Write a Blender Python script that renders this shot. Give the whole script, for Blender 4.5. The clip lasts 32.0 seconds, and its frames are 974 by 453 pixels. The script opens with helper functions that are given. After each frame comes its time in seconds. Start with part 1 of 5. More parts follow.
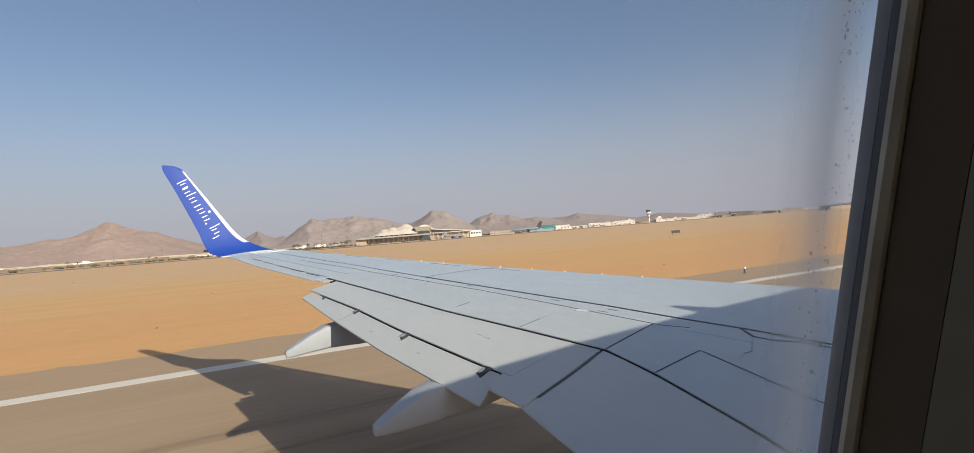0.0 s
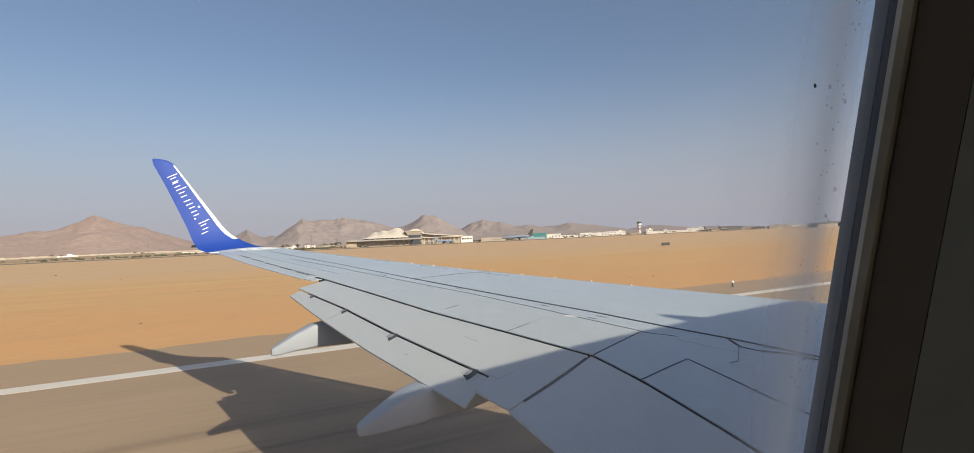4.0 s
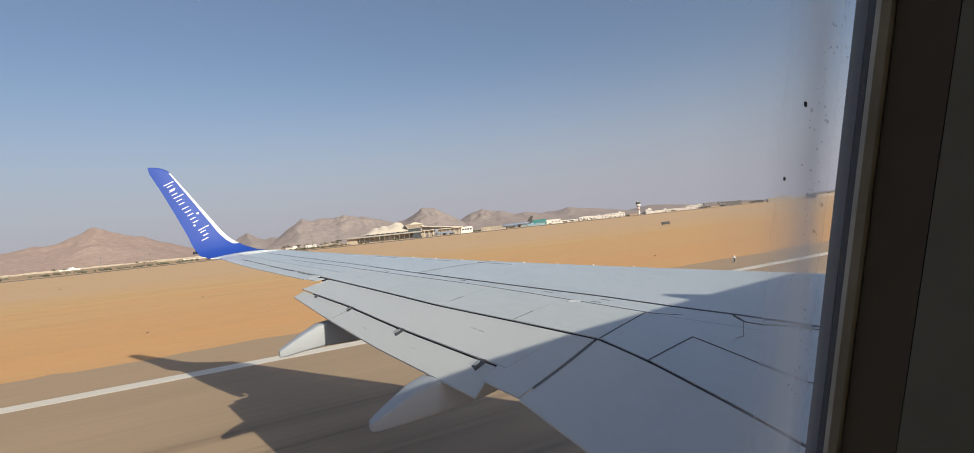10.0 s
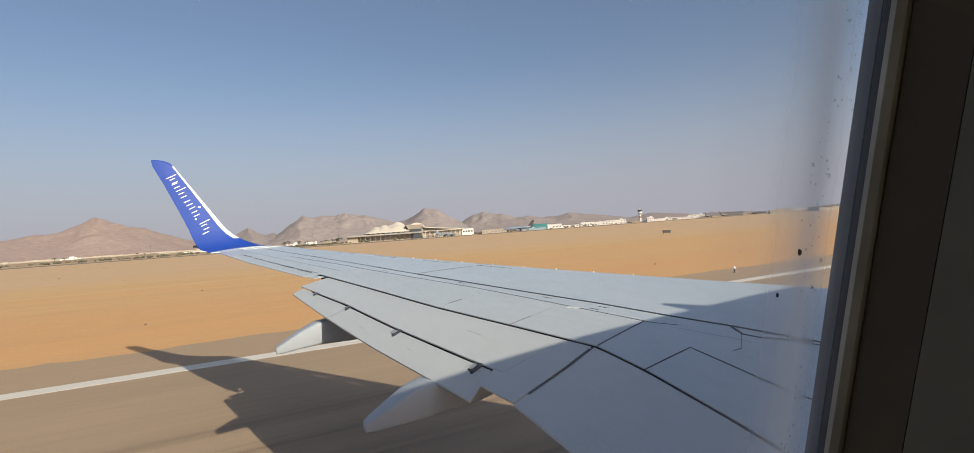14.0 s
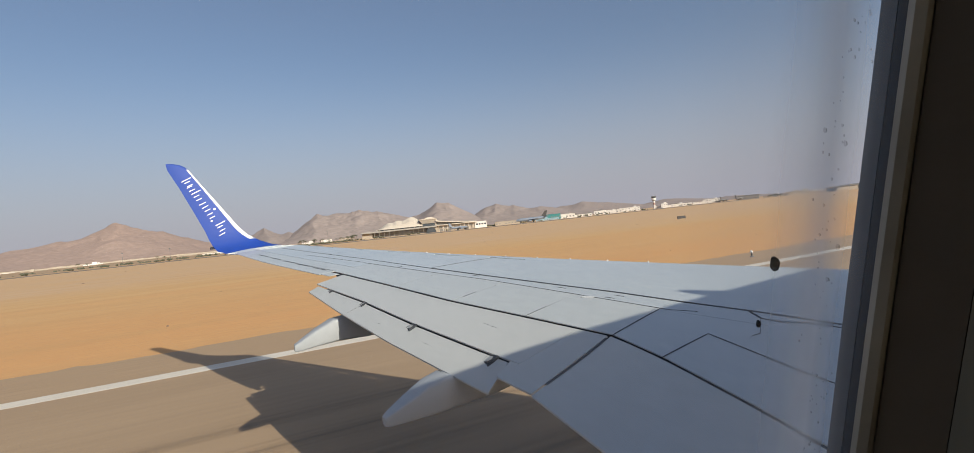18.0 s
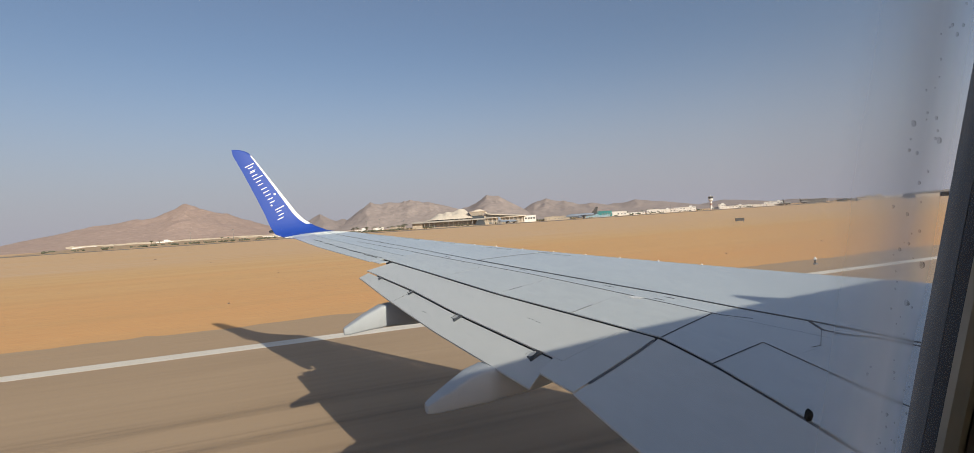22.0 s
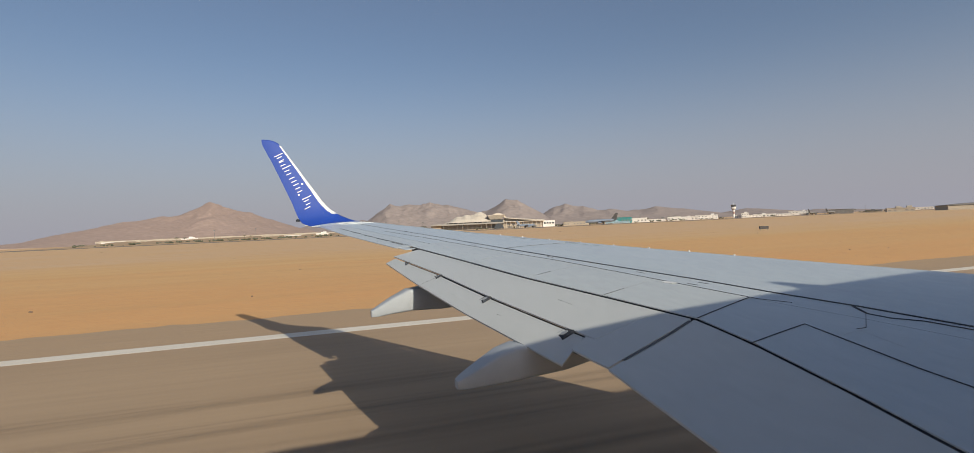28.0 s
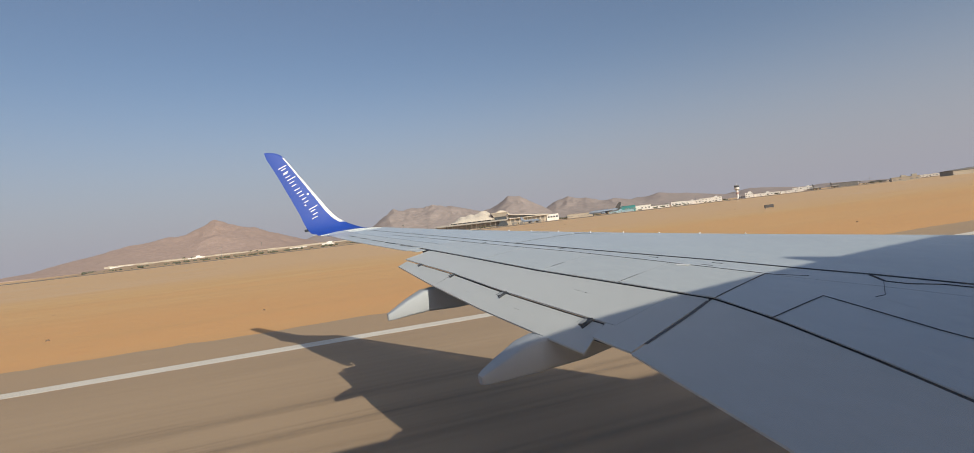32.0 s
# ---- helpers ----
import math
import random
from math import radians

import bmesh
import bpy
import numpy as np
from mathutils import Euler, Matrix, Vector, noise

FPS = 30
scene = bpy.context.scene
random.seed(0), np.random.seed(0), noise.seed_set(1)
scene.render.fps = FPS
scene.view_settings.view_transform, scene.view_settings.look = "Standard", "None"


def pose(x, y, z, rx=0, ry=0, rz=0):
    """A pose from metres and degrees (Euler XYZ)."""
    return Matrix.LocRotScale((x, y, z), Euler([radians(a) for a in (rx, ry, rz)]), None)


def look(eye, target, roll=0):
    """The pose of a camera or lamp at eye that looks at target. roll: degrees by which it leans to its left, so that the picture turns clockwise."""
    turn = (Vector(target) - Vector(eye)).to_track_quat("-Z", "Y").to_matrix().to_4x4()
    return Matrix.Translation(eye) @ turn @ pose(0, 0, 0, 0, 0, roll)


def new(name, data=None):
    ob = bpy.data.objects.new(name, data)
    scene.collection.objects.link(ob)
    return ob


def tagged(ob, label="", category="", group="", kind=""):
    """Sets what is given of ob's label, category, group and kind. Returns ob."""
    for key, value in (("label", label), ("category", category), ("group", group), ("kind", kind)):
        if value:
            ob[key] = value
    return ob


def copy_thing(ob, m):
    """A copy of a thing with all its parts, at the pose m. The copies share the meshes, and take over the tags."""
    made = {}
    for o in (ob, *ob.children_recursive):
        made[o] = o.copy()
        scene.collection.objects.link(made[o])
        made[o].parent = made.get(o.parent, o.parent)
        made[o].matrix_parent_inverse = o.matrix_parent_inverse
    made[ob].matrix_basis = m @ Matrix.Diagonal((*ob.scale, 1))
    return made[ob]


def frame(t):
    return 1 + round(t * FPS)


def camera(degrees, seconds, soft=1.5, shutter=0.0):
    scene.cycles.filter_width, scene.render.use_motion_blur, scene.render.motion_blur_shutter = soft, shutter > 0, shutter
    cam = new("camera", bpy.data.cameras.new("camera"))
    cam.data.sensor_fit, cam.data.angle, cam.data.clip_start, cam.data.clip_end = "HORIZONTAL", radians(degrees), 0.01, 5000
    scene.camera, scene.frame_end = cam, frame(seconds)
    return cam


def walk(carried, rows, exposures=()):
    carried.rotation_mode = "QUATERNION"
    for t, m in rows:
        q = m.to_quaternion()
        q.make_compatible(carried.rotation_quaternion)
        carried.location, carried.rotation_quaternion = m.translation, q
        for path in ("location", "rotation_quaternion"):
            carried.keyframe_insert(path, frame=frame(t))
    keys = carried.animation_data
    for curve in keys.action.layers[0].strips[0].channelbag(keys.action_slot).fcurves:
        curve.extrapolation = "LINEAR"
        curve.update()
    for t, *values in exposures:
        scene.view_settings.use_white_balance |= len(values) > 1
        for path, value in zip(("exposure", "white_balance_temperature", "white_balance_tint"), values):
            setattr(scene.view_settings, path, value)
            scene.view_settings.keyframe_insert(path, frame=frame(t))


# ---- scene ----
# x points along the runway to the aircraft's nose, y out over its left wing, z up from the runway.
cam = camera(86.77, 32.0, soft=0.7)
walk(cam, [
    (0.0, pose(-10.403, 1.474, 4.212, 90.75, 4.44, -25.78)),
    (0.5, pose(-10.405, 1.480, 4.189, 90.81, 4.10, -25.75)),
    (1.0, pose(-10.407, 1.485, 4.165, 91.37, 2.64, -25.95)),
    (1.5, pose(-10.406, 1.485, 4.166, 91.55, 2.99, -26.13)),
    (2.0, pose(-10.406, 1.484, 4.166, 91.32, 3.28, -26.09)),
    (2.5, pose(-10.407, 1.483, 4.166, 91.42, 3.53, -26.12)),
    (4.5, pose(-10.414, 1.477, 4.167, 91.38, 2.36, -26.91)),
    (5.0, pose(-10.416, 1.475, 4.167, 91.29, 3.02, -27.28)),
    (5.5, pose(-10.408, 1.482, 4.171, 91.12, 5.16, -27.20)),
    (6.0, pose(-10.399, 1.488, 4.176, 91.69, 1.42, -26.63)),
    (6.5, pose(-10.408, 1.481, 4.174, 91.07, 2.10, -26.39)),
    (7.0, pose(-10.417, 1.474, 4.173, 91.08, 3.06, -26.45)),
    (7.5, pose(-10.417, 1.473, 4.173, 91.06, 3.46, -26.57)),
    (8.0, pose(-10.417, 1.472, 4.173, 90.99, 5.90, -26.66)),
    (8.5, pose(-10.417, 1.472, 4.174, 90.79, 6.08, -26.70)),
    (9.0, pose(-10.417, 1.472, 4.176, 90.37, 6.05, -26.66)),
    (9.5, pose(-10.415, 1.473, 4.178, 90.20, 6.06, -26.66)),
    (10.0, pose(-10.414, 1.474, 4.179, 90.22, 5.87, -26.77)),
    (10.5, pose(-10.416, 1.472, 4.181, 90.21, 5.39, -27.31)),
    (11.0, pose(-10.418, 1.471, 4.182, 90.03, 4.65, -27.84)),
    (11.5, pose(-10.415, 1.472, 4.183, 90.44, 4.64, -27.84)),
    (12.0, pose(-10.413, 1.473, 4.184, 90.24, 4.54, -27.43)),
    (12.5, pose(-10.411, 1.474, 4.185, 90.11, 4.74, -26.93)),
    (13.0, pose(-10.410, 1.475, 4.187, 90.29, 4.67, -26.62)),
    (13.5, pose(-10.409, 1.475, 4.188, 90.28, 4.67, -26.53)),
    (14.0, pose(-10.408, 1.476, 4.190, 90.52, 4.02, -26.67)),
    (14.5, pose(-10.407, 1.476, 4.191, 90.57, 4.20, -26.98)),
    (16.5, pose(-10.402, 1.478, 4.192, 90.75, 3.58, -27.16)),
    (17.0, pose(-10.401, 1.478, 4.193, 90.61, 4.07, -27.20)),
    (17.5, pose(-10.393, 1.484, 4.191, 90.39, 5.32, -26.18)),
    (18.0, pose(-10.385, 1.489, 4.189, 89.78, 5.97, -25.20)),
    (18.5, pose(-10.380, 1.493, 4.189, 89.08, 6.36, -24.37)),
    (19.0, pose(-10.375, 1.497, 4.188, 89.15, 3.72, -23.46)),
    (19.5, pose(-10.377, 1.495, 4.189, 88.95, 3.11, -23.50)),
    (20.0, pose(-10.379, 1.494, 4.190, 89.32, 2.06, -24.10)),
    (20.5, pose(-10.377, 1.495, 4.189, 89.57, 2.35, -24.88)),
    (21.0, pose(-10.375, 1.496, 4.189, 89.47, 3.51, -24.36)),
    (21.5, pose(-10.375, 1.497, 4.189, 89.40, 3.00, -22.01)),
    (22.0, pose(-10.374, 1.497, 4.189, 89.53, 3.71, -19.74)),
    (22.5, pose(-10.386, 1.511, 4.190, 89.28, 3.47, -18.94)),
    (23.0, pose(-10.360, 1.528, 4.127, 89.78, 1.48, -18.57)),
    (23.5, pose(-10.367, 1.530, 4.110, 89.81, 1.92, -18.25)),
    (24.0, pose(-10.378, 1.536, 4.087, 89.95, 2.45, -17.52)),
    (24.5, pose(-10.393, 1.543, 4.067, 90.18, 2.72, -16.64)),
    (25.0, pose(-10.412, 1.553, 4.049, 90.37, 2.24, -16.47)),
    (25.5, pose(-10.429, 1.555, 4.012, 90.32, 1.80, -16.50)),
    (27.5, pose(-10.517, 1.574, 3.913, 90.10, 2.73, -17.30)),
    (28.0, pose(-10.539, 1.577, 3.898, 90.07, 2.52, -17.68)),
    (28.5, pose(-10.558, 1.580, 3.892, 90.58, -0.29, -18.04)),
    (29.0, pose(-10.576, 1.581, 3.892, 91.37, -0.24, -18.55)),
    (29.5, pose(-10.593, 1.581, 3.889, 91.28, 1.54, -18.92)),
    (30.0, pose(-10.608, 1.582, 3.884, 90.82, 3.15, -18.97)),
    (30.5, pose(-10.621, 1.579, 3.880, 90.63, 4.20, -18.94)),
    (31.0, pose(-10.631, 1.575, 3.879, 90.61, 4.90, -18.63)),
    (31.5, pose(-10.637, 1.570, 3.877, 90.49, 6.68, -17.81)),
    (32.0, pose(-10.641, 1.567, 3.874, 89.92, 6.56, -17.21)),
], exposures=[(0.0, 0.47), (14.5, 0.47), (17.0, 0.46), (19.0, 0.38), (21.0, 0.40), (22.5, 0.33), (24.0, 0.27), (25.0, 0.24), (29.5, 0.22), (32.0, 0.32)])

# ---- light ----
SUN = Vector((0.222, -1.0, 0.527)).normalized()      # towards the sun
world = bpy.data.worlds.new("sky")
scene.world = world
world.use_nodes = True
wn = world.node_tree.nodes
sky = wn.new("ShaderNodeTexSky")
sky.sky_type = "NISHITA"
sky.sun_disc = False
sky.sun_elevation = math.asin(SUN.z)
sky.sun_rotation = math.atan2(SUN.x, SUN.y)
sky.altitude = 0
sky.air_density = 1.0
sky.dust_density = 2.0
sky.ozone_density = 2.6
wn["Background"].inputs["Strength"].default_value = 0.080
# desert haze: a pale belt all round the horizon
wl_ = world.node_tree.links.new
way = wn.new("ShaderNodeTexCoord")
split = wn.new("ShaderNodeSeparateXYZ")
wl_(way.outputs["Generated"], split.inputs["Vector"])
belt = wn.new("ShaderNodeMapRange")
belt.interpolation_type = "SMOOTHERSTEP"
belt.inputs["From Min"].default_value = -0.06
belt.inputs["From Max"].default_value = 0.37
belt.inputs["To Min"].default_value = 0.95
belt.inputs["To Max"].default_value = 0.11
wl_(split.outputs["Z"], belt.inputs["Value"])
haze = wn.new("ShaderNodeMix")
haze.data_type = "RGBA"
haze.inputs["B"].default_value = (4.10, 4.02, 4.60, 1)
wl_(belt.outputs["Result"], haze.inputs["Factor"])
wl_(sky.outputs["Color"], haze.inputs["A"])
wl_(haze.outputs["Result"], wn["Background"].inputs["Color"])
sun = new("sun", bpy.data.lights.new("sun", "SUN"))
sun.data.energy = 3.4
sun.data.angle = radians(0.6)
sun.data.color = (1.0, 0.918, 0.765)
sun.matrix_world = look(SUN * 60, (0, 0, 0))


# ---- materials ----
def material(name, colour, other=None, rough=0.6, metal=0.0, scale=4.0, stretch=(1, 1, 1), fine=40.0, bump=0.0, amount=0.5, spec=0.5):
    """A surface whose colour wanders from colour to other at a large scale, with fine grain and relief."""
    m = bpy.data.materials.new(name)
    m.use_nodes = True
    nt = m.node_tree
    n, link = nt.nodes, nt.links.new
    b = n["Principled BSDF"]
    b.inputs["Roughness"].default_value = rough
    b.inputs["Metallic"].default_value = metal
    b.inputs["Specular IOR Level"].default_value = spec
    other = other or tuple(c * 0.82 for c in colour)
    co = n.new("ShaderNodeTexCoord")
    mp = n.new("ShaderNodeMapping")
    mp.inputs["Scale"].default_value = stretch
    link(co.outputs["Object"], mp.inputs["Vector"])
    big = n.new("ShaderNodeTexNoise")
    big.inputs["Scale"].default_value = scale
    big.inputs["Detail"].default_value = 6
    big.inputs["Roughness"].default_value = 0.6
    link(mp.outputs["Vector"], big.inputs["Vector"])
    small = n.new("ShaderNodeTexNoise")
    small.inputs["Scale"].default_value = fine
    small.inputs["Detail"].default_value = 4
    link(mp.outputs["Vector"], small.inputs["Vector"])
    ramp = n.new("ShaderNodeMapRange")
    ramp.inputs["From Min"].default_value = 0.3
    ramp.inputs["From Max"].default_value = 0.7
    link(big.outputs["Fac"], ramp.inputs["Value"])
    mix = n.new("ShaderNodeMix")
    mix.data_type = "RGBA"
    mix.inputs["A"].default_value = (*colour, 1)
    mix.inputs["B"].default_value = (*other, 1)
    link(ramp.outputs["Result"], mix.inputs["Factor"])
    grain = n.new("ShaderNodeMix")
    grain.data_type = "RGBA"
    grain.blend_type = "OVERLAY"
    grain.inputs["Factor"].default_value = amount
    link(mix.outputs["Result"], grain.inputs["A"])
    link(small.outputs["Fac"], grain.inputs["B"])
    link(grain.outputs["Result"], b.inputs["Base Color"])
    if bump:
        bp = n.new("ShaderNodeBump")
        bp.inputs["Strength"].default_value = bump
        bp.inputs["Distance"].default_value = 0.02
        link(small.outputs["Fac"], bp.inputs["Height"])
        link(bp.outputs["Normal"], b.inputs["Normal"])
    return m


WING = material("wing_grey_paint", (0.505, 0.548, 0.566), (0.462, 0.505, 0.523), 0.24, spec=0.85, scale=0.8, stretch=(1, 0.35, 1), fine=11, amount=0.10)
FLAP = material("flap_grey_paint", (0.525, 0.540, 0.526), (0.492, 0.507, 0.494), 0.28, spec=0.85, scale=0.9, stretch=(1, 0.3, 1), fine=12, amount=0.10)
SPOIL = material("spoiler_grey_paint", (0.510, 0.541, 0.540), (0.478, 0.508, 0.507), 0.27, spec=0.85, scale=0.9, stretch=(1, 0.3, 1), fine=12, amount=0.10)
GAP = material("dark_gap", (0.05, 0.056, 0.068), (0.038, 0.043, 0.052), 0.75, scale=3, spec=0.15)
SEALANT = material("sealant", (0.07, 0.075, 0.085), (0.10, 0.105, 0.115), 0.7, scale=6)
RIVET = material("rivet_heads", (0.36, 0.375, 0.385), (0.30, 0.31, 0.32), 0.5, scale=9)
LIGHTMARK = material("pale_paint", (0.62, 0.63, 0.62), (0.5, 0.5, 0.5), 0.5, scale=8)
BLUE = material("blue_paint", (0.013, 0.060, 0.36), (0.011, 0.054, 0.33), 0.55, scale=0.9, fine=14, amount=0.08)
WHITE = material("white_paint", (0.78, 0.78, 0.76), (0.70, 0.70, 0.68), 0.4, scale=2, amount=0.1)
STEEL = material("bare_metal", (0.55, 0.56, 0.57), (0.45, 0.46, 0.47), 0.35, 0.8, scale=5, amount=0.2)
FAIR = material("fairing_paint", (0.425, 0.452, 0.475), (0.39, 0.415, 0.438), 0.6, scale=1.2, fine=9, amount=0.10)
SKIN = material("fuselage_paint", (0.84, 0.84, 0.84), (0.80, 0.80, 0.80), 0.4, scale=0.6)
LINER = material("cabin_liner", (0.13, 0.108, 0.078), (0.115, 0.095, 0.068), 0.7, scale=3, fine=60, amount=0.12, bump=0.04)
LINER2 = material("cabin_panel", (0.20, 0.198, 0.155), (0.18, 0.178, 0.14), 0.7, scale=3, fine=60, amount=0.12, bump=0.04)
TRIM = material("window_trim", (0.42, 0.42, 0.365), (0.37, 0.37, 0.32), 0.55, scale=8)
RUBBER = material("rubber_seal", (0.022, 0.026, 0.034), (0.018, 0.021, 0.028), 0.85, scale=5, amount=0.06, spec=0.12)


def sand_material():
    m = bpy.data.materials.new("desert_sand")
    m.use_nodes = True
    nt = m.node_tree
    n, link = nt.nodes, nt.links.new
    b = n["Principled BSDF"]
    b.inputs["Roughness"].default_value = 0.95
    b.inputs["Specular IOR Level"].default_value = 0.1
    co = n.new("ShaderNodeTexCoord")
    mp = n.new("ShaderNodeMapping")
    mp.inputs["Scale"].default_value = (0.12, 1, 1)
    link(co.outputs["Object"], mp.inputs["Vector"])

    def tex(scale, detail=5):
        t = n.new("ShaderNodeTexNoise")
        t.inputs["Scale"].default_value = scale
        t.inputs["Detail"].default_value = detail
        link(mp.outputs["Vector"], t.inputs["Vector"])
        return t
    broad, mid, fine = tex(0.03), tex(0.25, 6), tex(6.0, 6)
    sep = n.new("ShaderNodeSeparateXYZ")
    link(co.outputs["Object"], sep.inputs["Vector"])
    # wind-blown drift beside the runway is a deeper orange than the gravel plain beyond
    rng = n.new("ShaderNodeMapRange")
    rng.interpolation_type = "SMOOTHSTEP"
    rng.inputs["From Min"].default_value = 28
    rng.inputs["From Max"].default_value = 150
    link(sep.outputs["Y"], rng.inputs["Value"])
    add = n.new("ShaderNodeMath")
    add.operation = "MULTIPLY_ADD"
    add.inputs[1].default_value = 1.1
    link(broad.outputs["Fac"], add.inputs[0])
    sub = n.new("ShaderNodeMath")
    sub.operation = "SUBTRACT"
    sub.inputs[1].default_value = 0.55
    link(rng.outputs["Result"], sub.inputs[0])
    link(sub.outputs["Value"], add.inputs[2])
    ramp = n.new("ShaderNodeValToRGB")
    ramp.color_ramp.elements[0].position = 0.0
    ramp.color_ramp.elements[0].color = (0.655, 0.363, 0.160, 1)
    ramp.color_ramp.elements[1].position = 1.0
    ramp.color_ramp.elements[1].color = (0.61, 0.43, 0.27, 1)
    mid_stop = ramp.color_ramp.elements.new(0.4)
    mid_stop.color = (0.645, 0.412, 0.2, 1)
    link(add.outputs["Value"], ramp.inputs["Fac"])
    mr = n.new("ShaderNodeMapRange")
    mr.inputs["From Min"].default_value = 0.35
    mr.inputs["From Max"].default_value = 0.75
    mr.inputs["To Max"].default_value = 0.75
    link(mid.outputs["Fac"], mr.inputs["Value"])
    mix = n.new("ShaderNodeMix")
    mix.data_type = "RGBA"
    mix.inputs["B"].default_value = (0.595, 0.352, 0.16, 1)
    link(mr.outputs["Result"], mix.inputs["Factor"])
    link(ramp.outputs["Color"], mix.inputs["A"])
    gr = n.new("ShaderNodeMix")
    gr.data_type = "RGBA"
    gr.blend_type = "OVERLAY"
    gr.inputs["Factor"].default_value = 0.18
    link(mix.outputs["Result"], gr.inputs["A"])
    link(fine.outputs["Fac"], gr.inputs["B"])
    link(gr.outputs["Result"], b.inputs["Base Color"])
    bp = n.new("ShaderNodeBump")
    bp.inputs["Strength"].default_value = 0.15
    bp.inputs["Distance"].default_value = 0.05
    link(fine.outputs["Fac"], bp.inputs["Height"])
    link(bp.outputs["Normal"], b.inputs["Normal"])
    return m


SAND = sand_material()
# paler than the inner seal: sky light on the outer edge put into the colour
JAMB = material("sky_lit_window_jamb", (0.065, 0.075, 0.088), (0.057, 0.066, 0.078), 0.8, scale=6, fine=40, amount=0.15, spec=0.2)
ASPHALT = material("dusty_asphalt", (0.43, 0.308, 0.196), (0.375, 0.267, 0.17), 0.9, scale=0.3, stretch=(0.05, 1, 1), fine=4, amount=0.10, bump=0.05, spec=0.2)
SHOULDER = material("sandy_shoulder", (0.40, 0.29, 0.189), (0.435, 0.303, 0.188), 0.95, scale=0.5, stretch=(0.05, 1, 1), fine=6, amount=0.15, spec=0.15)
LINE = material("runway_white", (0.74, 0.68, 0.585), (0.65, 0.585, 0.49), 0.8, scale=1.5, stretch=(0.1, 1, 1), fine=12, amount=0.3)
TYRE = material("tyre_rubber_marks", (0.20, 0.15, 0.105), (0.26, 0.19, 0.13), 0.85, scale=1.2, stretch=(0.03, 1, 1), fine=8, amount=0.3)


def worn(m, most):
    """Lets the ground show through a thin, streaky coat."""
    n, link = m.node_tree.nodes, m.node_tree.links.new
    co = n.new("ShaderNodeTexCoord")
    mp = n.new("ShaderNodeMapping")
    mp.inputs["Scale"].default_value = (0.05, 1.3, 1)
    link(co.outputs["Object"], mp.inputs["Vector"])
    nz = n.new("ShaderNodeTexNoise")
    nz.inputs["Scale"].default_value = 2.5
    nz.inputs["Detail"].default_value = 6
    link(mp.outputs["Vector"], nz.inputs["Vector"])
    rg = n.new("ShaderNodeMapRange")
    rg.inputs["From Min"].default_value = 0.40
    rg.inputs["From Max"].default_value = 0.72
    rg.inputs["To Max"].default_value = most
    link(nz.outputs["Fac"], rg.inputs["Value"])
    sp = n.new("ShaderNodeSeparateXYZ")
    link(co.outputs["Generated"], sp.inputs["Vector"])
    edge = n.new("ShaderNodeMath")
    edge.operation = "PINGPONG"
    edge.inputs[1].default_value = 0.5
    link(sp.outputs["Y"], edge.inputs[0])
    fade = n.new("ShaderNodeMapRange")
    fade.interpolation_type = "SMOOTHSTEP"
    fade.inputs["From Max"].default_value = 0.38
    link(edge.outputs["Value"], fade.inputs["Value"])
    thin = n.new("ShaderNodeMath")
    thin.operation = "MULTIPLY"
    link(rg.outputs["Result"], thin.inputs[0])
    link(fade.outputs["Result"], thin.inputs[1])
    mx = n.new("ShaderNodeMixShader")
    link(thin.outputs["Value"], mx.inputs["Fac"])
    link(n.new("ShaderNodeBsdfTransparent").outputs["BSDF"], mx.inputs[1])
    link(n["Principled BSDF"].outputs["BSDF"], mx.inputs[2])
    link(mx.outputs["Shader"], n["Material Output"].inputs["Surface"])


worn(TYRE, 0.14)
TAXI = material("taxiway_asphalt", (0.20, 0.165, 0.13), (0.16, 0.13, 0.10), 0.9, scale=0.02, fine=0.3)
# rock colours paled and flattened to stand for the haze of distance
ROCK_RED = material("hazed_red_rock", (0.40, 0.295, 0.245), (0.385, 0.287, 0.243), 0.95, scale=0.006, fine=0.05, amount=0.3, spec=0.1)
ROCK_GREY = material("hazed_grey_brown_rock", (0.35, 0.290, 0.262), (0.335, 0.280, 0.256), 0.95, scale=0.006, fine=0.03, amount=0.3, spec=0.1)
PLASTER = material("white_plaster", (0.80, 0.765, 0.72), (0.72, 0.68, 0.63), 0.8, scale=0.1, fine=2)
BEIGE = material("beige_plaster", (0.46, 0.395, 0.315), (0.41, 0.35, 0.275), 0.8, scale=0.1, fine=2)
TENT = material("tent_membrane", (0.60, 0.53, 0.445), (0.54, 0.475, 0.39), 0.7, scale=0.06, fine=1)
# far window glass, its colour lifted to stand for haze
DUSKY = material("hazed_window", (0.26, 0.25, 0.235), (0.20, 0.195, 0.185), 0.4, scale=0.3)
GLASSY = material("dark_glazing", (0.05, 0.06, 0.07), (0.08, 0.09, 0.10), 0.2, scale=0.3)
ROOFGREY = material("grey_roof", (0.22, 0.21, 0.20), (0.17, 0.165, 0.16), 0.7, scale=0.2)
TEAL = material("teal_cladding", (0.06, 0.28, 0.27), (0.05, 0.23, 0.23), 0.5, scale=0.2)
PALEBLUE = material("pale_blue_panel", (0.33, 0.48, 0.56), (0.28, 0.42, 0.50), 0.5, scale=0.2)
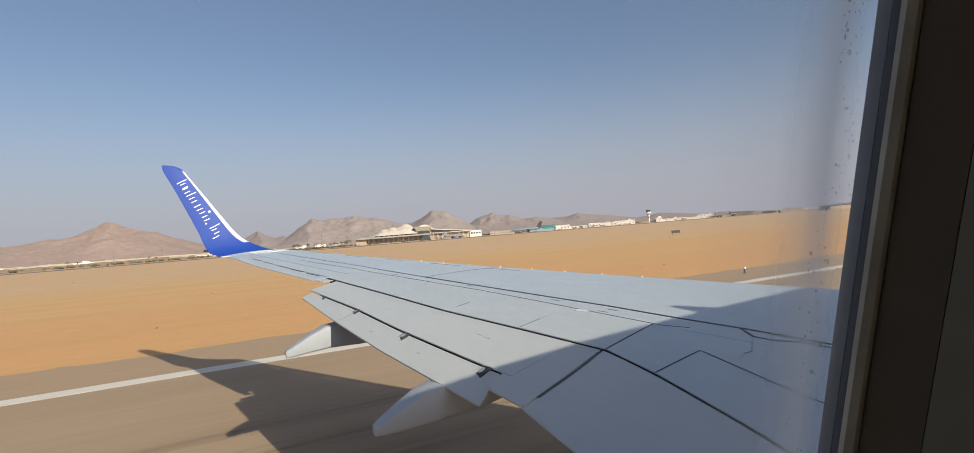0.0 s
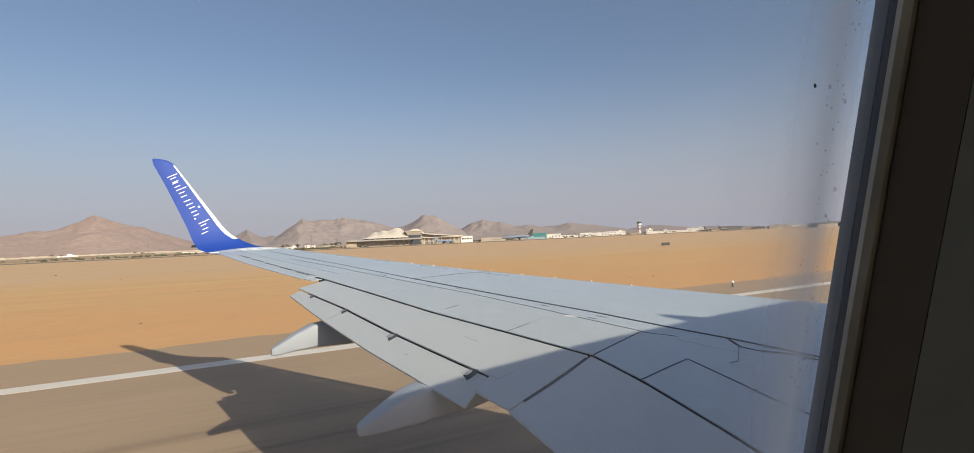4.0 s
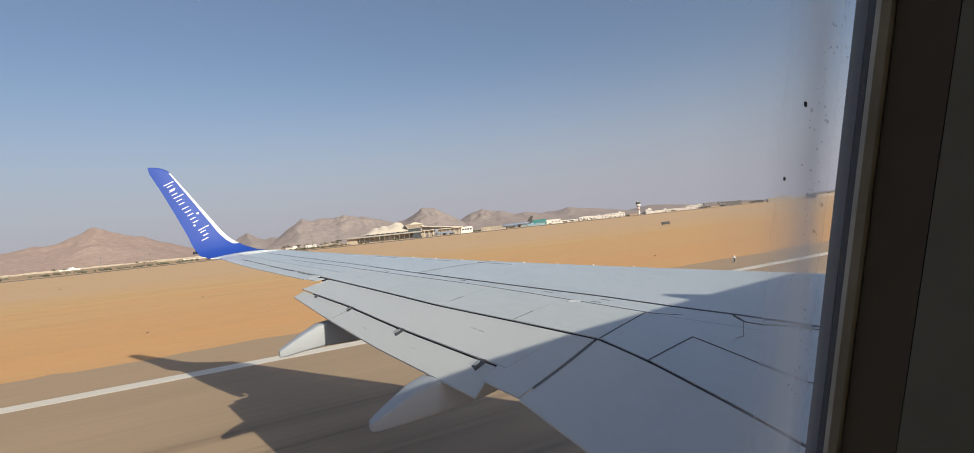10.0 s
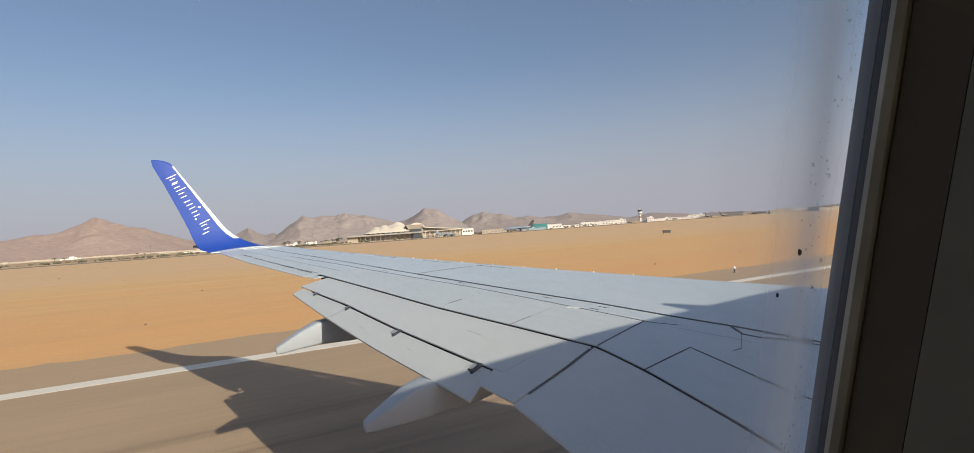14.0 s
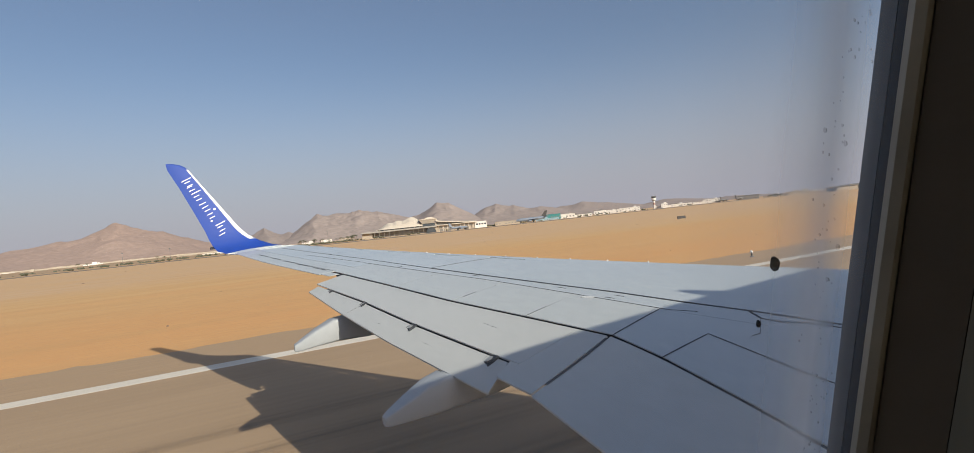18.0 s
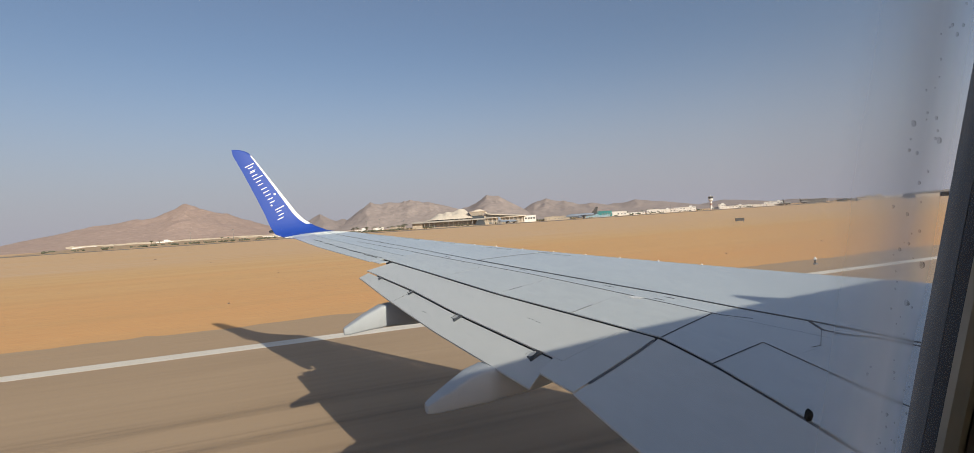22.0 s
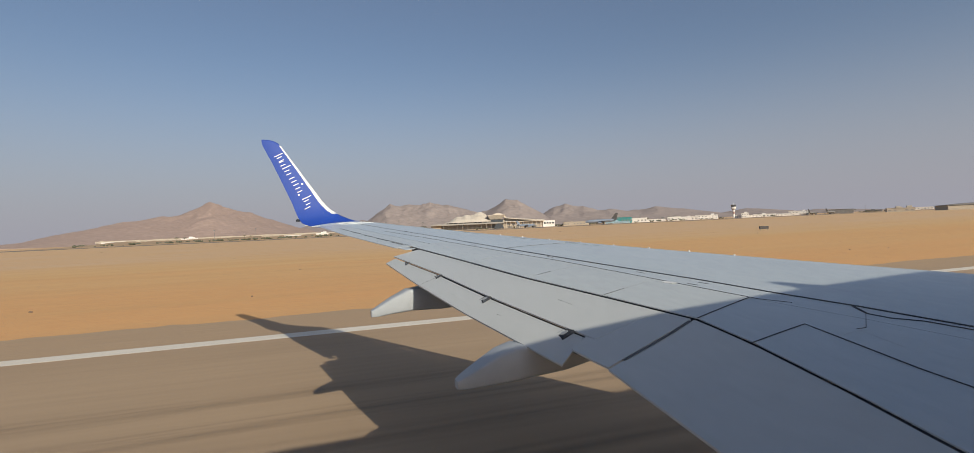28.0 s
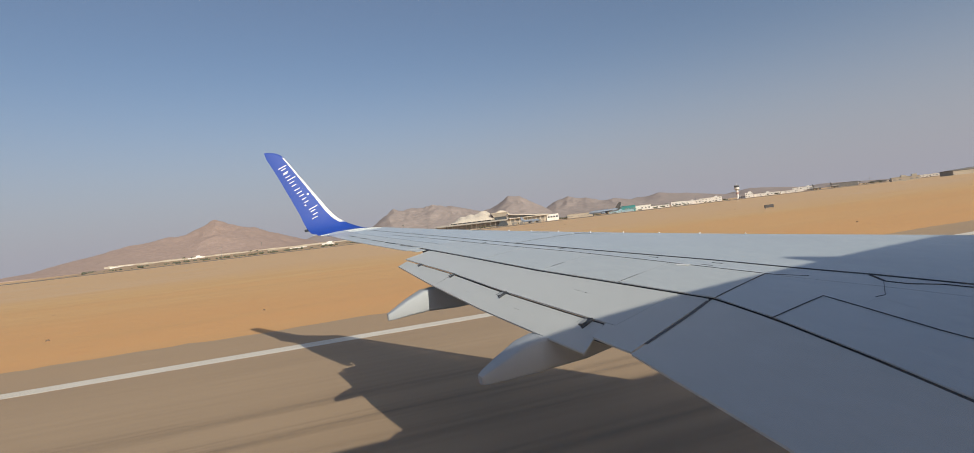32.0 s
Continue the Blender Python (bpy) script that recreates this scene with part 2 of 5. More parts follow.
SLATE = material("slate_blue_paint", (0.22, 0.26, 0.33), (0.18, 0.22, 0.28), 0.5, scale=0.2)
REDBAND = material("red_band", (0.42, 0.27, 0.23), (0.38, 0.25, 0.21), 0.6, scale=0.5)
BARK = material("palm_bark", (0.24, 0.185, 0.14), (0.2, 0.15, 0.11), 0.9, scale=2)
# leaf green lightened in the colour for haze over 900 m
LEAF = material("hazed_leaf", (0.115, 0.115, 0.07), (0.09, 0.092, 0.055), 0.7, scale=1)
STONE = material("desert_stone", (0.22, 0.15, 0.10), (0.16, 0.11, 0.075), 0.9, scale=2)
SIGNDARK = material("sign_back", (0.06, 0.055, 0.05), (0.045, 0.04, 0.038), 0.6, scale=3)


# the cabin window: centre, half width and height, lean inwards and rake
WX, WZ, WW, WH = -10.535, 3.72, 0.2953, 0.33
LEAN, RAKE = 0.205, 0.010


def pane_material():
    """Scratched cabin window: clear in the middle, fogged and crazed towards its rim."""
    m = bpy.data.materials.new("scratched_acrylic")
    m.use_nodes = True
    nt = m.node_tree
    n, link = nt.nodes, nt.links.new
    n.remove(n["Principled BSDF"])
    out = n["Material Output"]
    clear = n.new("ShaderNodeBsdfTransparent")
    clear.inputs["Color"].default_value = (0.97, 0.98, 0.98, 1)
    fog = n.new("ShaderNodeBsdfTranslucent")
    fog.inputs["Color"].default_value = (0.73, 0.735, 0.715, 1)
    co = n.new("ShaderNodeTexCoord")
    sep = n.new("ShaderNodeSeparateXYZ")
    link(co.outputs["Object"], sep.inputs["Vector"])

    def calc(op, a, b, c=0.0):
        q = n.new("ShaderNodeMath")
        q.operation = op
        for k, val in enumerate((a, b, c)):
            if isinstance(val, float):
                q.inputs[k].default_value = val
            else:
                link(val, q.inputs[k])
        return q.outputs["Value"]
    nz = n.new("ShaderNodeTexNoise")
    nz.inputs["Scale"].default_value = 9
    nz.inputs["Detail"].default_value = 5
    mp = n.new("ShaderNodeMapping")
    mp.inputs["Scale"].default_value = (1.6, 1, 0.5)
    link(co.outputs["Generated"], mp.inputs["Vector"])
    link(mp.outputs["Vector"], nz.inputs["Vector"])

    up = calc("SUBTRACT", sep.outputs["Z"], WZ)
    side = calc("ABSOLUTE", calc("SUBTRACT", calc("MULTIPLY_ADD", up, -RAKE, sep.outputs["X"]), WX), 0.0)
    mx = calc("MAXIMUM", calc("DIVIDE", side, WW), calc("DIVIDE", calc("ABSOLUTE", up, 0.0), WH))
    wob = calc("MULTIPLY_ADD", calc("SUBTRACT", nz.outputs["Fac"], 0.5), 0.035, mx)
    rg = n.new("ShaderNodeValToRGB")
    stops = ((0.60, 0.018), (0.74, 0.06), (0.825, 0.20), (0.862, 0.43), (0.885, 0.66), (0.898, 0.72), (0.910, 0.52), (0.926, 0.27), (0.945, 0.10), (0.985, 0.02))
    rg.color_ramp.elements[0].position, rg.color_ramp.elements[1].position = stops[0][0], stops[-1][0]
    for p, k in stops[1:-1]:
        rg.color_ramp.elements.new(p)
    for el, (p, k) in zip(rg.color_ramp.elements, stops):
        el.color = (k, k, k, 1)
    link(wob, rg.inputs["Fac"])
    # grime low in the middle, strengthened as a haze that lightens the shaded wing behind
    low = n.new("ShaderNodeMapRange")
    low.interpolation_type = "SMOOTHSTEP"
    low.inputs["From Min"].default_value = 0.085
    low.inputs["From Max"].default_value = 0.025
    low.inputs["To Max"].default_value = 0.20
    link(up, low.inputs["Value"])
    veil_span = n.new("ShaderNodeMapRange")
    veil_span.interpolation_type = "SMOOTHSTEP"
    veil_span.inputs["From Min"].default_value = -10.450
    veil_span.inputs["From Max"].default_value = -10.375
    link(sep.outputs["X"], veil_span.inputs["Value"])
    rim = n.new("ShaderNodeMapRange")
    rim.interpolation_type = "SMOOTHSTEP"
    rim.inputs["From Min"].default_value = -10.305
    rim.inputs["From Max"].default_value = -10.355
    link(sep.outputs["X"], rim.inputs["Value"])
    foot = n.new("ShaderNodeMapRange")
    foot.interpolation_type = "SMOOTHSTEP"
    foot.inputs["From Min"].default_value = -0.005
    foot.inputs["From Max"].default_value = 0.028
    link(up, foot.inputs["Value"])
    grime_veil = calc("MULTIPLY", calc("MULTIPLY", low.outputs["Result"], nz.outputs["Fac"]), foot.outputs["Result"])
    smear_veil = calc("MULTIPLY", grime_veil, rim.outputs["Result"])
    veil = calc("MULTIPLY_ADD", smear_veil, veil_span.outputs["Result"], rg.outputs["Color"])
    mix = n.new("ShaderNodeMixShader")
    link(veil, mix.inputs["Fac"])
    link(clear.outputs["BSDF"], mix.inputs[1])
    link(fog.outputs["BSDF"], mix.inputs[2])
    link(mix.outputs["Shader"], out.inputs["Surface"])
    return m


PANE = pane_material()


# ---- builders ----
def mesh_of(name, verts, faces, mat, smooth=False):
    me = bpy.data.meshes.new(name)
    me.from_pydata([tuple(v) for v in verts], [], faces)
    bm = bmesh.new()
    bm.from_mesh(me)
    bmesh.ops.recalc_face_normals(bm, faces=bm.faces)
    bm.to_mesh(me)
    bm.free()
    me.materials.append(mat)
    if smooth:
        me.polygons.foreach_set("use_smooth", [True] * len(me.polygons))
        me.set_sharp_from_angle(angle=radians(35))
    return me


def part(name, me, parent=None, label=""):
    ob = new(name, me)
    ob.parent = parent
    if label:
        tagged(ob, label)
    return ob


def thing(name, at, label, category, group="", turn=0.0, kind=""):
    ob = new(name)
    ob.matrix_world = pose(*at, 0, 0, turn)
    return tagged(ob, label, category, group, kind)


def sheet(rows, down):
    """Verts and faces of a curved plate: a grid of rows of points, with its under side shifted by down."""
    r, c = len(rows), len(rows[0])
    top = [Vector(p) for row in rows for p in row]
    v = top + [p + Vector(down) for p in top]
    k = r * c
    f = []
    for i in range(r - 1):
        for j in range(c - 1):
            q = [i * c + j, i * c + j + 1, (i + 1) * c + j + 1, (i + 1) * c + j]
            f.append(q)
            f.append([a + k for a in reversed(q)])
    rim = [j for j in range(c)] + [i * c + c - 1 for i in range(1, r)] + [(r - 1) * c + j for j in range(c - 2, -1, -1)] + [i * c for i in range(r - 2, 0, -1)]
    for a, b in zip(rim, rim[1:] + rim[:1]):
        f.append([a, b, b + k, a + k])
    return v, f


def loft(rings, caps=True):
    """Verts and faces of a tube through closed rings with equal numbers of points."""
    m = len(rings[0])
    v = [p for r in rings for p in r]
    f = []
    for i in range(len(rings) - 1):
        for j in range(m):
            f.append([i * m + j, i * m + (j + 1) % m, (i + 1) * m + (j + 1) % m, (i + 1) * m + j])
    if caps:
        f.append(list(range(m))[::-1])
        f.append([(len(rings) - 1) * m + j for j in range(m)])
    return v, f


def box(x0, x1, y0, y1, z0, z1, bev=0.0):
    """Verts and faces of a block whose four upright edges and top are chamfered by bev."""
    if not bev:
        ring = [(x0, y0), (x1, y0), (x1, y1), (x0, y1)]
        return loft([[(x, y, z) for x, y in ring] for z in (z0, z1)])
    ring = [(x0 + bev, y0), (x1 - bev, y0), (x1, y0 + bev), (x1, y1 - bev), (x1 - bev, y1), (x0 + bev, y1), (x0, y1 - bev), (x0, y0 + bev)]
    cx, cy = (x0 + x1) / 2, (y0 + y1) / 2
    kx, ky = 1 - 2 * bev / (x1 - x0), 1 - 2 * bev / (y1 - y0)
    return loft([[(x, y, z0) for x, y in ring], [(x, y, z1 - bev) for x, y in ring], [(cx + (x - cx) * kx, cy + (y - cy) * ky, z1) for x, y in ring]])


def interp(table, y):
    return float(np.interp(y, [p[0] for p in table], [p[1] for p in table]))


# ---- setting: ground ----
FAR = 4990.0


def flat(name, x0, x1, y0, y1, z, mat, label, category, thick=0.3, nx=1):
    xs = [x0 + (x1 - x0) * i / nx for i in range(nx + 1)]
    v, f = sheet([[(x, y, z) for y in (y0, y1)] for x in xs], (0, 0, -thick))
    ob = new(name, mesh_of(name, v, f, mat))
    return tagged(ob, label, category, kind="structure")


def ground_mesh():
    ys = [-FAR, -1500, -300, -60, 26.5, 29.6, 33, 40, 60, 90, 140, 220, 350, 600, 1000, 1800, 3000, FAR]
    xs = [-FAR, -2500, -1200, -600] + [-300 + 20 * i for i in range(46)] + [900, 1500, 2500, FAR]
    rows = []
    for y in ys:
        row = []
        for x in xs:
            h = 0.0
            if 29.6 < y < 1200:
                h = 0.05 + 0.22 * (noise.noise((x * 0.02, y * 0.03, 1.3)) + 0.3) * min(1, (y - 29.6) / 40)
            row.append((x, y, max(-0.02, h) if y > 29.6 else -0.02))
        rows.append(row)
    return sheet(rows, (0, 0, -3))


v, f = ground_mesh()
tagged(new("ground", mesh_of("ground", v, f, SAND, True)), "flat orange-brown desert sand beside the runway", "ground", kind="structure")
flat("runway", -1200, 2200, -24.1, 24.1, 0.0, ASPHALT, "dusty brown-grey asphalt runway with rubber streaks", "runway", nx=20)
xs = [-1200 + 90 * i for i in range(12)] + [-120 + 0.6 * i for i in range(500)] + [180 + 110 * i for i in range(19)]
rows = [[(x, 24.1, -0.006), (x, 26.6, -0.006), (x, 28.7 + 0.5 * noise.noise((x * 0.17, 0, 0)) + 0.4 * noise.noise((x * 0.55, 3, 0)) + 0.25 * noise.noise((x * 1.3, 6, 0)), -0.006)] for x in xs]
v, f = sheet(rows, (0, 0, -0.3))
tagged(new("shoulder", mesh_of("shoulder", v, f, SHOULDER)), "sand-covered asphalt shoulder with a ragged sandy edge", "runway shoulder", kind="structure")
flat("runway_edge_line", -1200, 2200, 22.75, 23.65, 0.008, LINE, "long white painted runway edge line", "road marking", thick=0.006, nx=20)
flat("taxiway", -3500, 3500, 600, 720, 0.36, TAXI, "distant dark asphalt taxiway across the sand", "taxiway", nx=4)

# blackened wheel tracks, a few long streaks with ragged width
rnd = random.Random(4)
for y0 in (8.6, 9.9, 11.7, 13.3, 15.2):
    x, pts = -60.0, []
    w = rnd.uniform(0.6, 1.2)
    while x < 60:
        pts.append((x, y0 + 0.1 * noise.noise((x * 0.05, y0, 0)), w * (0.8 + 0.35 * noise.noise((x * 0.2, y0, 3)))))
        x += 2.0
    v, f = sheet([[(x, y - s, 0.005), (x, y + s, 0.005)] for x, y, s in pts], (0, 0, -0.001))
    tagged(new("tyre_mark", mesh_of("tyre_mark", v, f, TYRE)), "dark rubber streak on the dusty runway", "tyre mark", "rubber streaks on the runway", "structure")

# ---- setting: mountains ----
EYE = (-10.4, 1.5)


def far(az, dist):
    """The place at that bearing (degrees from straight out towards the nose) and distance from the aircraft."""
    return EYE[0] + dist * math.sin(radians(az)), EYE[1] + dist * math.cos(radians(az))


def mountain(name, az, dist, peaks, mat, label, seed, depth=700.0):
    """A massif round that bearing; peaks: bearing, height over the horizon, and the reach of its foot to either side, in degrees."""
    lo = min(a - l for a, e, l, r in peaks) - az
    hi = max(a + r for a, e, l, r in peaks) - az
    x0, x1 = dist * math.tan(radians(lo)), dist * math.tan(radians(hi))
    nx, ny = int((x1 - x0) / 12), 60
    rows = []
    for j in range(ny + 1):
        q = j / ny * 2 - 1
        row = []
        for i in range(nx + 1):
            px = x0 + (x1 - x0) * i / nx
            py = q * depth
            warp = 60 * noise.noise((px / 170, py / 200, seed)) * min(1, abs(q) * 3)
            b = math.degrees(math.atan2(px + warp, dist)) + az
            top = 0.0
            for a, e, l, r in peaks:
                u = abs(b - a) / (l if b < a else r)
                t = e * max(0.0, 1 - u) ** 0.85
                top = (top ** 7 + t ** 7) ** (1 / 7)
            ridge = q + 0.16 * noise.noise((px / 260, seed, 0))
            away = min(1.0, abs(ridge))
            fr = noise.fractal((px / 120 + seed, py / 150, seed), 0.9, 2.1, 5)
            rg = noise.ridged_multi_fractal((px / 210 + seed, py / 330, seed * 0.7), 1.0, 2.1, 5, 1.0, 2.0)
            gully = noise.ridged_multi_fractal((px / 48 + seed, py / 120, seed * 1.3), 1.0, 2.2, 4, 1.0, 2.0)
            crest = 1 + 0.04 * fr + 0.022 * (gully - 1.0)
            slope = (1 - away ** 1.15) * (1 - 0.11 * min(1, away * 2.2) * (1.2 - 0.75 * rg)) + 0.03 * fr * away + 0.035 * (gully - 1.0) * min(1.0, away * 5) * (1 - away)
            h = dist * math.tan(radians(top)) * max(0.0, crest * slope)
            edge = min(i, nx - i) / 6
            row.append((px, py, max(-1.0, h * min(1, edge))))
        rows.append(row)
    v, f = sheet(rows, (0, 0, -30))
    ob = new(name, mesh_of(name, v, f, mat, True))
    x, y = far(az, dist)
    ob.matrix_world = pose(x, y, 0, 0, 0, -az)
    return tagged(ob, label, "mountain", "mountains on the horizon", "structure")


RED = "hazy red-brown desert mountain on the horizon"
GREY = "hazy grey-brown rocky mountain range on the horizon"
for az, dist, peaks, mat, seed in (
        (-10, 3000, ((-10.44, 3.75, 6.2, 7.4), (-14.4, 2.42, 11.0, 8.0), (-7.0, 2.42, 6.0, 5.8), (-17.5, 1.8, 8.0, 6.0), (-4.9, 1.65, 4.0, 5.0)), ROCK_RED, 1.1),
        (1, 4150, ((1.9, 2.1, 3.2, 3.0), (-0.5, 1.4, 3.5, 3.2), (4.2, 1.45, 3.0, 3.0)), ROCK_GREY, 4.7),
        (10, 4000, ((7.1, 2.95, 3.9, 9.5), (9.0, 2.72, 5.0, 6.0), (11.3, 3.12, 7.5, 10.0), (13.4, 2.55, 5.0, 7.5)), ROCK_GREY, 6.6),
        (20, 3800, ((19.9, 3.05, 4.6, 6.2), (21.1, 2.7, 5.0, 4.2), (17.3, 1.8, 3.5, 4.0)), ROCK_GREY, 9.4),
        (28, 4050, ((26.4, 2.3, 4.2, 5.5), (25.3, 1.95, 3.0, 4.0), (28.3, 1.78, 4.0, 6.5), (31.2, 1.45, 4.0, 7.0)), ROCK_GREY, 11.7),
        (37, 4200, ((35.9, 1.48, 7.5, 7.5), (33.6, 1.15, 4.0, 4.0), (38.6, 1.0, 4.0, 6.0)), ROCK_GREY, 13.9),
        (46, 4300, ((44.5, 0.82, 5.0, 6.5), (50.5, 0.4, 5.0, 6.0)), ROCK_GREY, 15.3)):
    mountain("mountain", az, dist, peaks, mat, RED if mat is ROCK_RED else GREY, seed)

# ---- the airliner ----
LIFT = 0.38
# the aircraft's attitude on its wheels: slightly nose up and turned from the runway's line
PIVOT = Matrix.Translation((-10.4, 1.48, 4.18))
ATTITUDE = PIVOT @ Matrix.Rotation(radians(1.408), 4, "Z") @ Matrix.Rotation(radians(-0.473), 4, "Y") @ Matrix.Rotation(radians(0.189), 4, "X") @ PIVOT.inverted()
plane = thing("airliner", (0, 0, 0), "white airliner with light grey wing and blue winglet on the runway", "aircraft")
plane.matrix_world = ATTITUDE @ Matrix.Translation((0, 0, LIFT))


def x_le(y):
    return 0.138 - 0.5259 * y


def z_ref(y):
    return 2.1976 + 0.06828 * y + 0.0015 * y * y


SPTE = [(3.0, 5.62), (3.5, 5.33), (4.15, 4.90), (5.16, 4.27), (5.87, 3.88), (7.0, 3.63), (8.45, 3.33), (10.14, 2.89), (12.0, 2.44)]
SLAT = [(1.5, 3.6), (4.36, 2.94), (5.3, 2.69), (6.04, 2.54), (6.96, 2.32), (10.6, 1.66), (12.8, 1.25), (16.2, 0.76), (17.0, 0.65)]
SPFR = [(1.5, 4.05), (5.0, 3.1), (5.97, 2.89), (7.86, 2.42), (9.0, 2.16), (12.26, 1.61), (16.7, 0.98)]
HINGE = [(5.6, 4.85), (6.38, 4.63), (6.73, 4.53), (8.37, 4.04), (9.87, 3.53), (11.56, 3.05), (12.0, 2.94)]
AFTTE = [(6.1, 5.14), (6.2, 5.11), (6.83, 4.91), (8.27, 4.45), (10.06, 3.80), (11.43, 3.29), (12, 3.1)]
WTE = [(11.5, 2.82), (11.9, 2.74), (13.0, 2.53), (14.5, 2.24), (16.9, 1.64)]
AILFR = [(11.8, 2.06), (16.7, 1.18)]


def wing_z(y, a):
    z = z_ref(y) - 0.0138 * a * a
    if a < 0.32:
        z -= 0.06 * (1 - math.sqrt(max(0.0, 1 - (1 - a / 0.32) ** 2)))
    return z


def flap_z(y, a):
    s = interp(SPTE, y)
    return z_ref(y) - 0.0138 * s * s - 0.016 - 0.21 * (a - s)


def aft_z(y, a):
    h = interp(HINGE, y)
    return flap_z(y, h) - 0.014 - 0.42 * (a - h)


def panel(name, y0, y1, front, back, zf, mat, lift=0.0, thick=0.03, slant=0.0, slant1=None, ny=14, na=8, parent=None, label="", pow_=1.0):
    """A skin panel between two lines along the span; slant moves its ends outwards towards the front."""
    slant1 = slant if slant1 is None else slant1
    rows = []
    for i in range(ny + 1):
        k = i / ny
        row = []
        for j in range(na + 1):
            t = (j / na) ** pow_
            y = y0 + (y1 - y0) * k
            y += (slant * (1 - k) + slant1 * k) * (1 - t)
            a = front(y) + (back(y) - front(y)) * t
            row.append((x_le(y) - a, y, zf(y, a) + lift))
        rows.append(row)
    v, f = sheet(rows, (0, 0, -thick))
    return part(name, mesh_of(name, v, f, mat, True), parent or plane, label)


def ribbon(name, pts, width, mat, zf=wing_z, lift=0.004, label="", parent=None):
    """A thin strip of sealant along (y, a) points on the skin."""
    line = []
    for (ya, aa), (yb, ab) in zip(pts, pts[1:]):
        n = max(2, int(math.hypot(yb - ya, ab - aa) / 0.15))
        line += [(ya + (yb - ya) * i / n, aa + (ab - aa) * i / n) for i in range(n)]
    line.append(pts[-1])
    p3 = [Vector((x_le(y) - a, y, zf(y, a) + lift)) for y, a in line]
    rows = []
    for i, p in enumerate(p3):
        d = p3[min(i + 1, len(p3) - 1)] - p3[max(i - 1, 0)]
        s = Vector((-d.y, d.x, 0)).normalized() * width / 2
        rows.append([p - s, p + s])
    v, f = sheet(rows, (0, 0, -0.004))
    return part(name, mesh_of(name, v, f, mat), parent or plane, label)


def line(table, off=0.0):
    return lambda y: interp(table, y) + off


# structure under the skin panels, coloured dark for the shade in the gaps, closed below
def wing_core():
    rings = []
    for i in range(40):
        y = 1.2 + (16.6 - 1.2) * i / 39
        back = interp(SPTE, y) if y < 12.0 else interp(WTE, y) - 0.06
        back = back if y < 11.9 else interp(WTE, y) - 0.45
        front = 0.06 if y < 6.4 else 0.29 + 0.042 * (14.5 - y)
        top = [(x_le(y) - a, y, wing_z(y, a) - 0.035) for a in [front + (back - front) * t / 9 for t in range(10)]]
        low = []
        for t in range(9, -1, -1):
            a = front + (back - front) * t / 9
            thick = (0.06 + 0.13 * math.sin(math.pi * (0.08 + 0.9 * t / 9))) * (0.4 + back * 0.55) * 0.62
            low.append((x_le(y) - a, y, wing_z(y, a) - 0.05 - thick))
        rings.append(top + low)
    return loft(rings)


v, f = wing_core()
part("wing_structure", mesh_of("wing_structure", v, f, GAP, True), plane, "wing core coloured dark for the shade in the panel gaps")
v, f = wing_core()
part("lower_skin", mesh_of("lower_skin", [(x, y, z - 0.012) if k % 20 >= 10 else (x, y, z - 0.05) for k, (x, y, z) in enumerate(v)], f, WING, True), plane)

# leading edge slats, parted where the outer one begins
zero = lambda y: 0.0
OPEN = ((9.83, 10.6), (11.14, 11.93), (12.59, 13.28), (13.81, 14.49), (15.1, 15.9))


def slot(off):
    """The slot behind the slat's nose, open between its tracks."""
    return lambda y: 0.25 + 0.042 * (14.5 - y) + off


for y0, y1, n in ((1.5, 10.45, 30), (10.4505, 16.55, 24)):
    panel("slat", y0, y1, zero, slot(-0.026), wing_z, WING, thick=0.04, ny=n, na=10, pow_=1.6, label="light grey leading edge slat")
    panel("slat_skin", y0, y1, slot(0.026), line(SLAT, -0.018 if y0 < 9 else -0.006), wing_z, WING, thick=0.03, ny=n, na=8)
for y0, y1 in zip([1.5] + [b for a, b in OPEN], [a for a, b in OPEN] + [16.55]):
    panel("slat_track_cover", y0, y1, slot(-0.026), slot(0.026), wing_z, WING, thick=0.03, ny=max(2, int((y1 - y0) * 3)), na=2)
ribbon("slat_joint", [(1.6, interp(SLAT, 1.6))] + [(y, a) for y, a in SLAT[1:6]], 0.04, GAP)
ribbon("slat_joint", [(10.6, 1.66), (12.8, 1.25), (16.2, 0.76)], 0.016, SEALANT)
ribbon("slat_joint", [(10.6, 1.64), (10.56, 0.85), (10.50, 0.35), (10.44, 0.05)], 0.014, SEALANT)
ribbon("spoiler_joint", [(5.97, 2.89), (7.86, 2.42), (9.0, 2.16), (12.26, 1.61)], 0.012, SEALANT)
ribbon("skin_joint", [(5.885, 3.86), (6.07, 2.88)], 0.011, GAP)
ribbon("spoiler_joint", [(7.083, 3.60), (7.16, 3.20)], 0.007, SEALANT)
ribbon("seam_filler", [(7.16, 3.20), (7.285, 2.53)], 0.010, RIVET, lift=0.0006)
ribbon("spoiler_joint", [(8.44, 3.12), (8.49, 2.86)], 0.005, SEALANT)
ribbon("seam_filler", [(8.49, 2.86), (8.605, 2.23)], 0.010, RIVET, lift=0.0006)
